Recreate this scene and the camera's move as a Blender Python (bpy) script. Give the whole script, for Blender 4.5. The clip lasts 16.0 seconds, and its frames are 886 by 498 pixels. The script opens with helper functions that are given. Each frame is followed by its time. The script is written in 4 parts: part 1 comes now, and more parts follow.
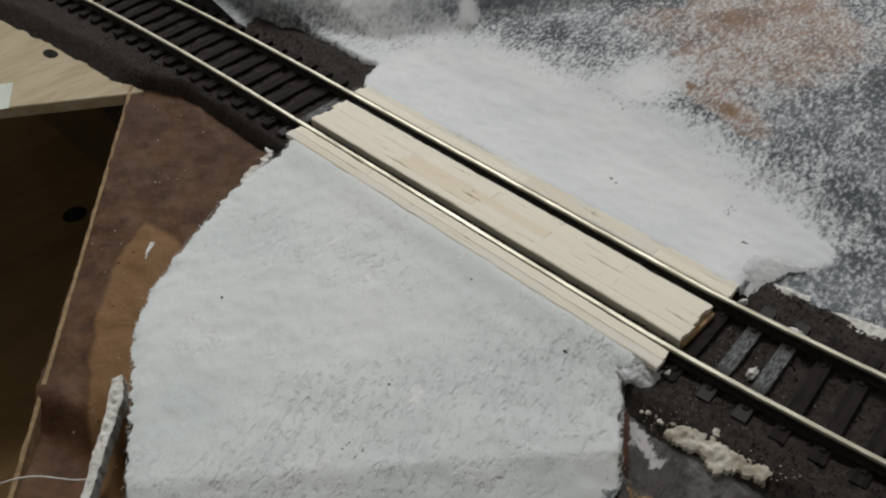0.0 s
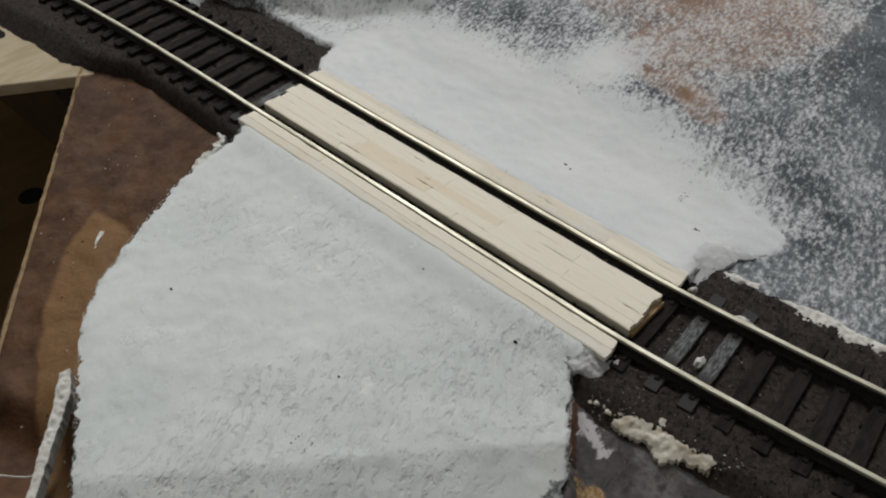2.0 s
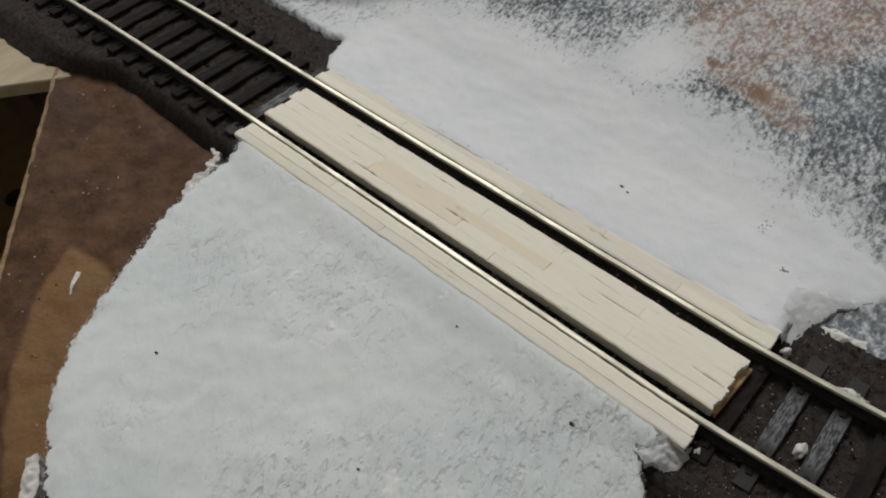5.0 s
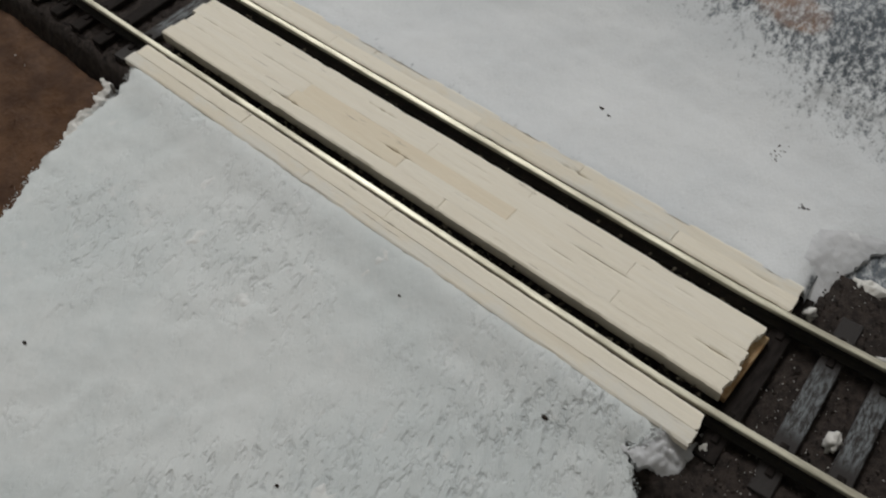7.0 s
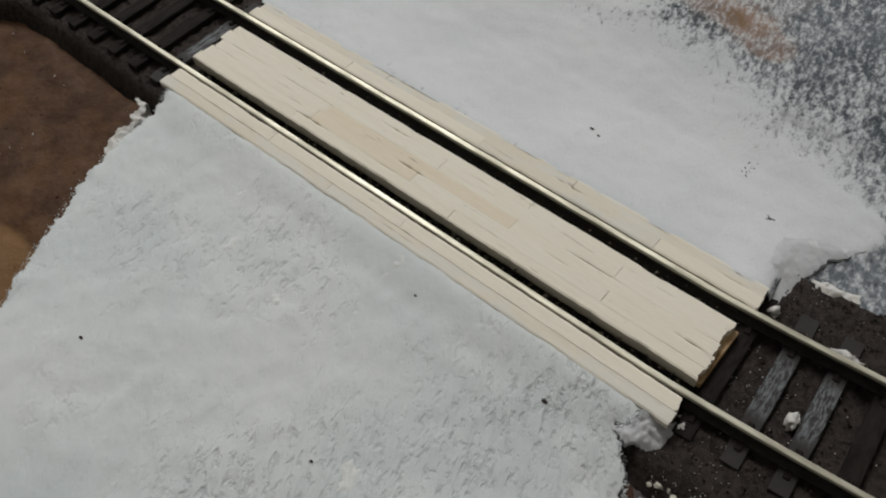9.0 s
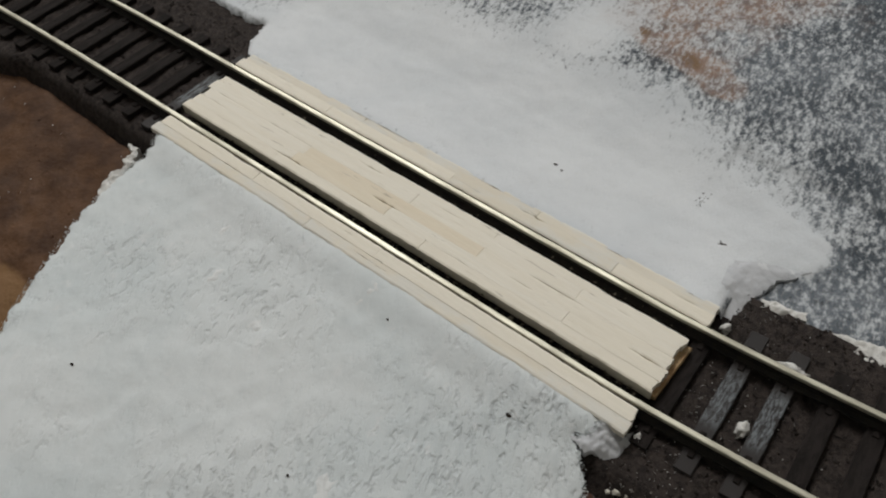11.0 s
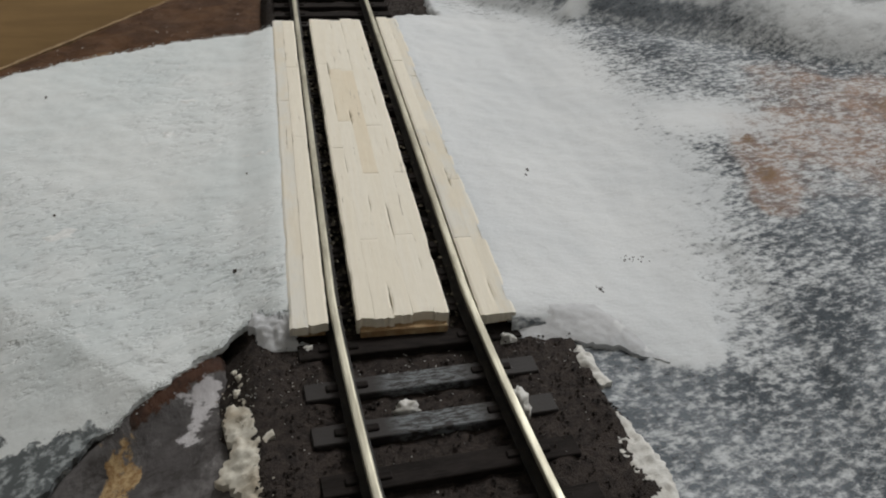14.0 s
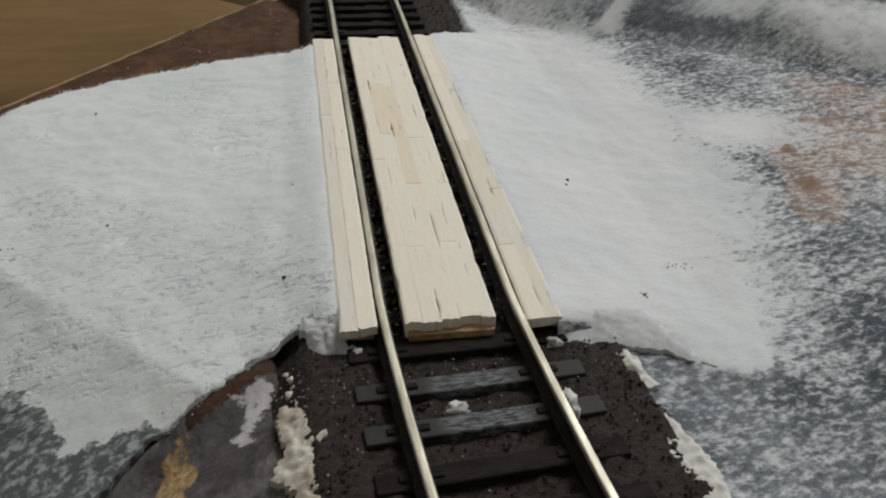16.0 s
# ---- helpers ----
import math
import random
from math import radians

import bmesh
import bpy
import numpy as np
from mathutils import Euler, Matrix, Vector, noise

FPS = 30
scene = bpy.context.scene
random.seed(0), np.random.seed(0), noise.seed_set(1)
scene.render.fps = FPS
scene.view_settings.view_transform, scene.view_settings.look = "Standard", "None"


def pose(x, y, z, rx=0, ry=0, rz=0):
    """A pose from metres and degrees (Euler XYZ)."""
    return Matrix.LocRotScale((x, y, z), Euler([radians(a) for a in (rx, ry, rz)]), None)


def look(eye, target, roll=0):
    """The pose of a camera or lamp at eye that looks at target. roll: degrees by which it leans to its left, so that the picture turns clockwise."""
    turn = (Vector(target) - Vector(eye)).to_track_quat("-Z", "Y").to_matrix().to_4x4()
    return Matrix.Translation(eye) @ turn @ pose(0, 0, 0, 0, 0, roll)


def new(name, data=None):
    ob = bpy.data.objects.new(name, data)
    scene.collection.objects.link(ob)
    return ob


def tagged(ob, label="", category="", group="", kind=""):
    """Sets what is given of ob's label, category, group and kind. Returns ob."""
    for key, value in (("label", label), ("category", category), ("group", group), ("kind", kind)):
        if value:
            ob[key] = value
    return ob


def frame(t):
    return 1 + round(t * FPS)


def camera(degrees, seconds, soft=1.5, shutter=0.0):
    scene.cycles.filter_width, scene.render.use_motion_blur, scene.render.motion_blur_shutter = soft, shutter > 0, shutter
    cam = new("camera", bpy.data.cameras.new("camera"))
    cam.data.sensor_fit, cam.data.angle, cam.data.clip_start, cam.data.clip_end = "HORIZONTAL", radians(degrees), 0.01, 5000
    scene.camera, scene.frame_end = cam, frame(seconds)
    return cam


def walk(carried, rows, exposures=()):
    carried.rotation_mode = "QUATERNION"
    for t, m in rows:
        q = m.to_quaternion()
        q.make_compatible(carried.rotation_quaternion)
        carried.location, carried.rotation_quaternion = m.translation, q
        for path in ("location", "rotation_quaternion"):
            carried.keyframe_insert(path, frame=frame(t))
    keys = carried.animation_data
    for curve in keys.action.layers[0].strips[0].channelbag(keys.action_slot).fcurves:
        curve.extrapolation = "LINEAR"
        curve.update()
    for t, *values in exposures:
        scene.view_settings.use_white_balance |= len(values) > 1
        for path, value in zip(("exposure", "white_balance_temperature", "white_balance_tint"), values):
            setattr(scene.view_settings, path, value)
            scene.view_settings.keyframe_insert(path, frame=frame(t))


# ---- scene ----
cam = camera(55.5, 16.0, soft=2.05, shutter=0.4)
# seconds, eye in metres, way, roll
PATH = [
    (0, (-0.10608, -0.04427, 0.12686), (0.9890, 1.0640, -1.3740), -3.6),
    (0.5, (-0.10918, -0.04060, 0.12842), (0.9610, 1.0410, -1.4110), -3.7),
    (1, (-0.10922, -0.03996, 0.12979), (0.9910, 0.9950, -1.4240), -2.1),
    (1.5, (-0.10365, -0.04174, 0.12651), (0.9920, 0.9820, -1.4320), -2.2),
    (2, (-0.09994, -0.04543, 0.12897), (0.9900, 0.9890, -1.4280), -2.5),
    (2.5, (-0.08940, -0.03597, 0.12189), (0.9690, 0.9760, -1.4510), -3.5),
    (3, (-0.08470, -0.03468, 0.11908), (0.9510, 0.9730, -1.4660), -3.8),
    (3.5, (-0.08272, -0.03137, 0.12066), (0.9380, 0.9630, -1.4810), -3.7),
    (4, (-0.08043, -0.02365, 0.12033), (0.9240, 0.9610, -1.4910), -3.9),
    (6.5, (-0.06877, -0.01629, 0.11251), (0.8540, 0.9220, -1.5560), -6.3),
    (7, (-0.05814, -0.00819, 0.09928), (0.8140, 0.8350, -1.6250), -6.0),
    (7.5, (-0.05864, -0.00901, 0.10094), (0.8140, 0.7920, -1.6460), -4.8),
    (8, (-0.05890, -0.00832, 0.10286), (0.8130, 0.7840, -1.6510), -4.5),
    (8.5, (-0.06342, -0.00997, 0.10890), (0.8250, 0.7970, -1.6380), -4.4),
    (11, (-0.07055, -0.02116, 0.11558), (0.9300, 0.8790, -1.5380), -4.9),
    (11.5, (-0.06264, -0.03391, 0.10839), (0.9150, 0.9740, -1.4880), -2.8),
    (12, (-0.03817, -0.05517, 0.10235), (0.8380, 1.1960, -1.3670), 1.6),
    (12.5, (-0.02850, -0.07001, 0.08820), (0.5920, 1.4860, -1.2000), 1.0),
    (13, (-0.01454, -0.07734, 0.08380), (0.4920, 1.5710, -1.1350), 3.2),
    (13.5, (-0.01388, -0.07976, 0.07297), (0.3990, 1.6050, -1.1240), 3.9),
    (14, (-0.01386, -0.08087, 0.07010), (0.3630, 1.6190, -1.1170), 3.7),
    (14.5, (-0.01312, -0.08087, 0.07105), (0.3470, 1.6320, -1.1030), 3.1),
    (15, (-0.01370, -0.08117, 0.07256), (0.3330, 1.6450, -1.0870), 2.7),
    (15.5, (-0.01435, -0.08211, 0.07114), (0.3170, 1.6560, -1.0750), 2.5),
    (16, (-0.01685, -0.08304, 0.06892), (0.3050, 1.6600, -1.0730), 2.3),
]
walk(cam, [(t, look(eye, (eye[0] + way[0], eye[1] + way[1], eye[2] + way[2]), roll)) for t, eye, way, roll in PATH],
     exposures=[(0, -0.02), (4, -0.05), (6.5, -0.17), (7.5, -0.22), (8.5, -0.20), (11, -0.10), (12.5, -0.05), (14, 0.0), (16, 0.0)])

# ---- light: a ceiling lamp and a window far off in the room ----
world = bpy.data.worlds.new("world")
scene.world = world
world.use_nodes = True
world.node_tree.nodes["Background"].inputs[0].default_value = (0.75, 0.82, 0.9, 1)
world.node_tree.nodes["Background"].inputs[1].default_value = 0.25


def area_lamp(name, eye, target, size, watts, colour):
    data = bpy.data.lights.new(name, "AREA")
    data.shape, data.size, data.size_y, data.energy, data.color = "RECTANGLE", size[0], size[1], watts, colour
    ob = new(name, data)
    ob.matrix_world = look(eye, target)
    return ob


area_lamp("ceiling_lamp_light", (0.75, 0.85, 1.36), (0.0, 0.05, 0), (0.7, 0.5), 19, (0.985, 0.97, 0.945))
area_lamp("window_light", (1.35, 0.9, 0.75), (0, 0, 0), (1.0, 0.9), 7, (0.84, 0.92, 1.0))

# ---- materials ----
CM = 0.01
from mathutils.geometry import delaunay_2d_cdt


class Nodes:
    def __init__(self, name):
        self.mat = bpy.data.materials.new(name)
        self.mat.use_nodes = True
        self.t = self.mat.node_tree
        self.bsdf = self.t.nodes["Principled BSDF"]
        self.co = self.add("ShaderNodeTexCoord").outputs["Object"]

    def add(self, kind, **props):
        n = self.t.nodes.new(kind)
        for k, v in props.items():
            setattr(n, k, v)
        return n

    def put(self, socket, value):
        if isinstance(value, bpy.types.NodeSocket):
            self.t.links.new(value, socket)
        else:
            socket.default_value = value

    def mapped(self, stretch=(1, 1, 1), vary=False, turn=0):
        """Object coordinates in centimetres; vary shifts them for every object."""
        m = self.add("ShaderNodeMapping")
        self.put(m.inputs["Vector"], self.co)
        m.inputs["Scale"].default_value = [100 * s for s in stretch]
        if turn:
            r = self.add("ShaderNodeVectorRotate", rotation_type="Z_AXIS")
            self.put(r.inputs["Vector"], self.co)
            r.inputs["Angle"].default_value = radians(turn)
            self.put(m.inputs["Vector"], r.outputs[0])
        if vary:
            info = self.add("ShaderNodeObjectInfo")
            mul = self.math("MULTIPLY", info.outputs["Random"], 57.0)
            comb = self.add("ShaderNodeCombineXYZ")
            for i in range(3):
                self.put(comb.inputs[i], mul)
            self.put(m.inputs["Location"], comb.outputs[0])
        return m.outputs[0]

    def noise(self, scale, stretch=(1, 1, 1), detail=5.0, rough=0.6, vary=False, warp=0.0, turn=0):
        n = self.add("ShaderNodeTexNoise")
        self.put(n.inputs["Vector"], self.mapped(stretch, vary, turn))
        n.inputs["Scale"].default_value, n.inputs["Detail"].default_value = scale, detail
        n.inputs["Roughness"].default_value, n.inputs["Distortion"].default_value = rough, warp
        return n.outputs["Fac"]

    def math(self, op, a, b=0.0, clamp=False):
        n = self.add("ShaderNodeMath", operation=op, use_clamp=clamp)
        self.put(n.inputs[0], a)
        self.put(n.inputs[1], b)
        return n.outputs[0]

    def step(self, v, lo, hi):
        n = self.add("ShaderNodeMapRange", interpolation_type="SMOOTHSTEP")
        self.put(n.inputs["Value"], v)
        self.put(n.inputs["From Min"], lo)
        self.put(n.inputs["From Max"], hi)
        return n.outputs["Result"]

    def mix(self, f, a, b):
        n = self.add("ShaderNodeMix", data_type="RGBA")
        self.put(n.inputs[0], f)
        for s, v in ((n.inputs[6], a), (n.inputs[7], b)):
            self.put(s, v if isinstance(v, bpy.types.NodeSocket) else (*v, 1))
        return n.outputs[2]

    def attr(self, name):
        return self.add("ShaderNodeAttribute", attribute_name=name).outputs["Fac"]

    def done(self, colour, rough, heights=(), metal=0.0, spec=0.35):
        self.put(self.bsdf.inputs["Base Color"], colour if isinstance(colour, bpy.types.NodeSocket) else (*colour, 1))
        self.put(self.bsdf.inputs["Roughness"], rough)
        self.put(self.bsdf.inputs["Metallic"], metal)
        self.bsdf.inputs["Specular IOR Level"].default_value = spec
        last = None
        for h, dist, strength in heights:
            b = self.add("ShaderNodeBump")
            b.inputs["Strength"].default_value, b.inputs["Distance"].default_value = strength, dist * CM
            self.put(b.inputs["Height"], h)
            if last:
                self.put(b.inputs["Normal"], last)
            last = b.outputs[0]
        if last:
            self.put(self.bsdf.inputs["Normal"], last)
        return self.mat


def make_plaster(name, base=(0.75, 0.775, 0.772), thin=(0.655, 0.70, 0.705), pit=(0.40, 0.43, 0.44)):
    """Brushed plaster: soft strokes, small hollows in rough zones with shade tinted in, bluish where it is thin."""
    n = Nodes(name)
    broad = n.noise(0.28, detail=4)
    strokes = n.noise(2.6, stretch=(0.32, 1.5, 1), detail=6, rough=0.62, turn=-22)
    combed = n.noise(5.0, stretch=(0.34, 1.5, 1), detail=4, rough=0.55, turn=-20)
    hollows = n.noise(6.0, stretch=(0.62, 1.2, 1), detail=4, rough=0.55, turn=-28)
    grit = n.noise(11, stretch=(0.7, 1.25, 1), detail=3, rough=0.6, turn=-20)
    fine = n.noise(24, detail=4, rough=0.7)
    lumpy = n.noise(1.2, detail=3, rough=0.5)
    rough_zone = n.attr("rough_zone")
    zone = n.math("MAXIMUM", n.step(n.noise(0.42, detail=3), 0.47, 0.64), rough_zone)
    dents = n.math("MULTIPLY", n.step(n.math("ADD", n.math("MULTIPLY", hollows, 0.55), n.math("MULTIPLY", grit, 0.45)), 0.47, 0.70), n.math("ADD", 0.15, zone))
    c = n.mix(n.step(broad, 0.38, 0.70), base, thin)
    c = n.mix(n.math("MULTIPLY", n.step(strokes, 0.50, 0.70), n.math("ADD", 0.18, n.math("MULTIPLY", rough_zone, 0.45))), c, thin)
    # hollows tinted grey, colour that adds to the shade of their relief
    c = n.mix(n.math("MULTIPLY", dents, n.math("ADD", 0.08, n.math("MULTIPLY", rough_zone, 0.32))), c, pit)
    c = n.mix(n.math("MULTIPLY", n.math("MULTIPLY", n.step(combed, 0.53, 0.66), rough_zone), 0.34), c, (0.50, 0.545, 0.555))
    c = n.mix(n.math("MULTIPLY", n.step(n.noise(2.6, detail=3), 0.62, 0.72), 0.5), c, (0.79, 0.80, 0.795))
    worn = n.step(n.math("ADD", n.attr("worn_paint"), n.math("MULTIPLY", n.math("SUBTRACT", n.noise(4.5, detail=6, rough=0.68), 0.5), 1.7)), 0.44, 0.58)
    daubs = n.math("ADD", n.math("MULTIPLY", n.noise(7, detail=4, rough=0.6), 0.6), n.math("MULTIPLY", grit, 0.4))
    worn_tone = n.mix(n.step(daubs, 0.46, 0.62), (0.048, 0.058, 0.063), (0.36, 0.39, 0.40))
    c = n.mix(n.math("MULTIPLY", worn, 0.9), c, worn_tone)
    relief = n.math("MULTIPLY", strokes, n.math("ADD", 0.35, zone))
    comb_relief = n.math("MULTIPLY", combed, n.math("ADD", 0.10, rough_zone))
    return n.done(c, 0.9, ((lumpy, 0.08, 0.5), (relief, 0.042, 0.5), (comb_relief, 0.022, 0.6), (n.math("SUBTRACT", 1.0, dents), 0.038, 0.65), (grit, 0.008, 0.5), (fine, 0.004, 0.5)), spec=0.2)


def make_terrain(name):
    """Plaster scenery: slate paint with dabs of white, a rusty wash, and full snow."""
    n = Nodes(name)
    snow, ochre, slate, wash = n.attr("snow_cover"), n.attr("ochre_paint"), n.attr("slate_and_shade"), n.attr("soft_wash")
    streak = n.noise(2.6, stretch=(0.6, 1.3, 1), detail=6, rough=0.66, turn=-14)
    dabs = n.noise(8.5, stretch=(0.66, 1.2, 1), detail=4, rough=0.58, turn=-14)
    specks = n.noise(19, stretch=(0.8, 1.1, 1), detail=3, rough=0.6)
    broad = n.noise(0.42, detail=4, rough=0.6)
    fine = n.noise(26, detail=4, rough=0.7)
    dark = n.mix(n.step(broad, 0.38, 0.62), (0.060, 0.072, 0.084), (0.150, 0.168, 0.188))
    dark = n.mix(n.math("MULTIPLY", n.step(fine, 0.5, 0.7), 0.4), dark, (0.24, 0.26, 0.285))
    dark = n.mix(n.math("MULTIPLY", n.step(specks, 0.52, 0.62), 0.8), dark, (0.028, 0.032, 0.038))
    ochre_mask = n.step(n.math("ADD", ochre, n.math("MULTIPLY", n.math("SUBTRACT", n.noise(1.3, detail=6), 0.5), 0.9)), 0.14, 0.55)
    rust = n.mix(n.step(n.noise(2.2, detail=5), 0.4, 0.65), (0.315, 0.215, 0.165), (0.21, 0.165, 0.15))
    rust = n.mix(n.math("MULTIPLY", n.step(ochre, 0.72, 1.0), n.step(streak, 0.36, 0.56)), rust, (0.225, 0.138, 0.075))
    rust = n.mix(n.math("MULTIPLY", n.step(specks, 0.57, 0.66), 0.4), rust, (0.09, 0.07, 0.065))
    paint = n.mix(n.math("MULTIPLY", ochre_mask, 0.95), dark, rust)
    level = n.math("MULTIPLY", n.math("SUBTRACT", streak, 0.5), 0.62)
    level = n.math("ADD", level, n.math("MULTIPLY", n.math("SUBTRACT", dabs, 0.5), n.math("SUBTRACT", 1.25, wash)))
    level = n.math("ADD", level, n.math("MULTIPLY", n.math("SUBTRACT", specks, 0.5), n.math("SUBTRACT", 0.80, n.math("MULTIPLY", wash, 0.65))))
    level = n.math("ADD", level, n.math("MULTIPLY", n.math("SUBTRACT", broad, 0.5), 0.5))
    level = n.math("ADD", level, n.math("ADD", 0.435, n.math("MULTIPLY", snow, 0.72)))
    level = n.math("SUBTRACT", level, n.math("ADD", n.math("MULTIPLY", slate, 0.14), n.math("MULTIPLY", n.step(ochre, 0.6, 1.0), 0.24)))
    cover = n.step(level, 0.20, 0.74)
    white = n.mix(n.step(broad, 0.35, 0.7), (0.715, 0.73, 0.74), (0.645, 0.665, 0.68))
    white = n.mix(n.math("MULTIPLY", ochre_mask, 0.55), white, (0.56, 0.50, 0.475))
    white = n.mix(n.math("MULTIPLY", n.math("SUBTRACT", 1.0, n.step(snow, 0.2, 0.85)), 0.45), white, (0.52, 0.545, 0.565))
    c = n.mix(cover, paint, white)
    return n.done(c, 0.85, ((level, 0.016, 0.5), (n.noise(1.0, detail=4), 0.02, 0.5), (n.noise(3.4, stretch=(0.5, 1.4, 1), detail=4), 0.018, 0.5), (fine, 0.005, 0.5)), spec=0.25)


def make_mottled(name, a, b, scale, rough=0.8, third=None, stretch=(1, 1, 1), depth=0.02, vary=False, lo=0.38, hi=0.66, spec=0.3):
    n = Nodes(name)
    v = n.noise(scale, stretch, detail=6, rough=0.65, vary=vary, warp=0.2)
    fine = n.noise(scale * 6, stretch, detail=4, vary=vary)
    c = n.mix(n.step(v, lo, hi), a, b)
    c = n.mix(n.math("MULTIPLY", n.step(fine, 0.5, 0.75), 0.35), c, third or b)
    return n.done(c, rough, ((v, depth, 0.5), (fine, depth * 0.4, 0.6)), spec=spec)


def make_wood(name, a, b, line, film=0.0):
    """Pale strip wood: grain along y, tone by piece; film: a thin smear of plaster rubbed over it."""
    n = Nodes(name)
    info = n.add("ShaderNodeObjectInfo").outputs["Random"]
    grain = n.noise(9, (1.6, 0.10, 1.6), detail=5, vary=True)
    broad = n.noise(1.1, (1.2, 0.35, 1), detail=3, vary=True)
    pores = n.noise(16, (1.5, 0.14, 1.5), detail=3, vary=True)
    splits = n.noise(7, (2.6, 0.10, 2.6), detail=4, rough=0.55, vary=True)
    nap = n.noise(20, (1, 0.4, 1), detail=4, vary=True)
    c = n.mix(n.math("MULTIPLY", n.step(grain, 0.35, 0.7), 0.5), a, b)
    c = n.mix(n.math("MULTIPLY", n.math("ADD", info, n.math("MULTIPLY", broad, 0.6)), 0.42, True), c, b)
    c = n.mix(n.math("MULTIPLY", n.step(pores, 0.66, 0.78), 0.35), c, line)
    split = n.step(splits, 0.665, 0.71)
    c = n.mix(n.math("MULTIPLY", split, 0.7), c, (0.22, 0.16, 0.10))
    if film:
        smear = n.step(n.noise(2.2, (1.1, 0.45, 1), detail=5, vary=True), 0.42, 0.62)
        c = n.mix(n.math("MULTIPLY", smear, film), c, (0.76, 0.755, 0.715))
    return n.done(c, 0.8, ((grain, 0.006, 0.5), (pores, 0.004, 0.5), (n.math("SUBTRACT", 1.0, split), 0.012, 0.7), (nap, 0.003, 0.5)), spec=0.2)


def make_rail_metal(name):
    n = Nodes(name)
    v = n.noise(2.5, (3, 0.4, 1), detail=5)
    rubbed = n.noise(14, (2.5, 0.12, 1), detail=4)
    c = n.mix(n.step(v, 0.4, 0.65), (0.60, 0.575, 0.47), (0.40, 0.375, 0.30))
    c = n.mix(n.math("MULTIPLY", n.step(rubbed, 0.52, 0.66), 0.45), c, (0.30, 0.28, 0.22))
    r = n.math("ADD", 0.40, n.math("MULTIPLY", v, 0.26))
    return n.done(c, r, ((rubbed, 0.003, 0.5),), metal=0.72, spec=0.5)


def make_brown(name):
    n = Nodes(name)
    tan = n.attr("bare_card")
    v = n.noise(1.4, detail=6, rough=0.65)
    fine = n.noise(9, detail=5, rough=0.7)
    c = n.mix(n.step(v, 0.35, 0.68), (0.120, 0.060, 0.029), (0.060, 0.028, 0.014))
    c = n.mix(n.step(n.noise(0.5, detail=3), 0.5, 0.7), c, (0.070, 0.038, 0.023))
    edge = n.math("ADD", tan, n.math("MULTIPLY", n.math("SUBTRACT", v, 0.5), 0.7))
    c = n.mix(n.math("MULTIPLY", n.step(edge, 0.38, 0.62), 0.9), c, (0.225, 0.125, 0.055))
    c = n.mix(n.step(n.noise(3.0, detail=7, rough=0.75), 0.73, 0.78), c, (0.55, 0.48, 0.42))
    return n.done(c, n.math("ADD", 0.48, n.math("MULTIPLY", v, 0.3)), ((v, 0.09, 0.7), (fine, 0.03, 0.6)), spec=0.2)


def make_bank(name):
    n = Nodes(name)
    v = n.noise(1.6, (1.3, 0.7, 1), detail=7, rough=0.7, warp=0.4)
    fine = n.noise(11, detail=5, rough=0.7)
    c = n.mix(n.step(n.noise(0.9, detail=4), 0.42, 0.62), (0.085, 0.078, 0.078), (0.19, 0.18, 0.18))
    c = n.mix(n.math("MULTIPLY", n.step(fine, 0.45, 0.65), 0.45), c, (0.05, 0.045, 0.045))
    c = n.mix(n.math("MULTIPLY", n.step(v, 0.54, 0.68), 0.45), c, (0.40, 0.385, 0.39))
    c = n.mix(n.math("MULTIPLY", n.step(n.noise(2.4, (0.8, 1.3, 1), detail=6, rough=0.7), 0.52, 0.64), 0.75), c, (0.035, 0.029, 0.027))
    white = n.step(n.math("ADD", n.attr("white_smear"), n.math("MULTIPLY", n.math("SUBTRACT", n.noise(5, (0.8, 1.2, 1), detail=6, rough=0.68), 0.5), 2.2)), 0.44, 0.66)
    c = n.mix(n.math("MULTIPLY", white, 0.9), c, (0.64, 0.62, 0.64))
    bare = n.step(n.math("ADD", n.attr("bare_wood"), n.math("MULTIPLY", n.math("SUBTRACT", n.noise(3.4, (1.2, 0.8, 1), detail=6, rough=0.66), 0.5), 2.0)), 0.42, 0.60)
    c = n.mix(bare, c, n.mix(n.step(fine, 0.4, 0.6), (0.50, 0.36, 0.19), (0.30, 0.18, 0.08)))
    rusty = n.step(n.math("ADD", n.attr("brown_soil"), n.math("MULTIPLY", n.math("SUBTRACT", fine, 0.5), 0.9)), 0.45, 0.6)
    c = n.mix(rusty, c, n.mix(n.step(v, 0.4, 0.6), (0.085, 0.038, 0.022), (0.030, 0.016, 0.011)))
    return n.done(c, 0.8, ((v, 0.06, 0.6), (fine, 0.02, 0.6)), spec=0.35)


plaster = make_plaster("white_plaster")
# darker copy of the white plaster: the lips' grey shading put into colour
plaster_lip = make_plaster("grey_shaded_plaster", (0.58, 0.585, 0.60), (0.46, 0.48, 0.50))
dab_mat = make_mottled("fresh_white_plaster", (0.80, 0.81, 0.80), (0.75, 0.765, 0.76), 6, 0.9)
crumb = make_mottled("plaster_crumb", (0.72, 0.71, 0.68), (0.58, 0.56, 0.52), 6, 0.9)
cream = make_mottled("cream_filler", (0.68, 0.65, 0.57), (0.48, 0.42, 0.33), 3, 0.9, third=(0.66, 0.64, 0.58))
terrain_mat = make_terrain("painted_snow_terrain")
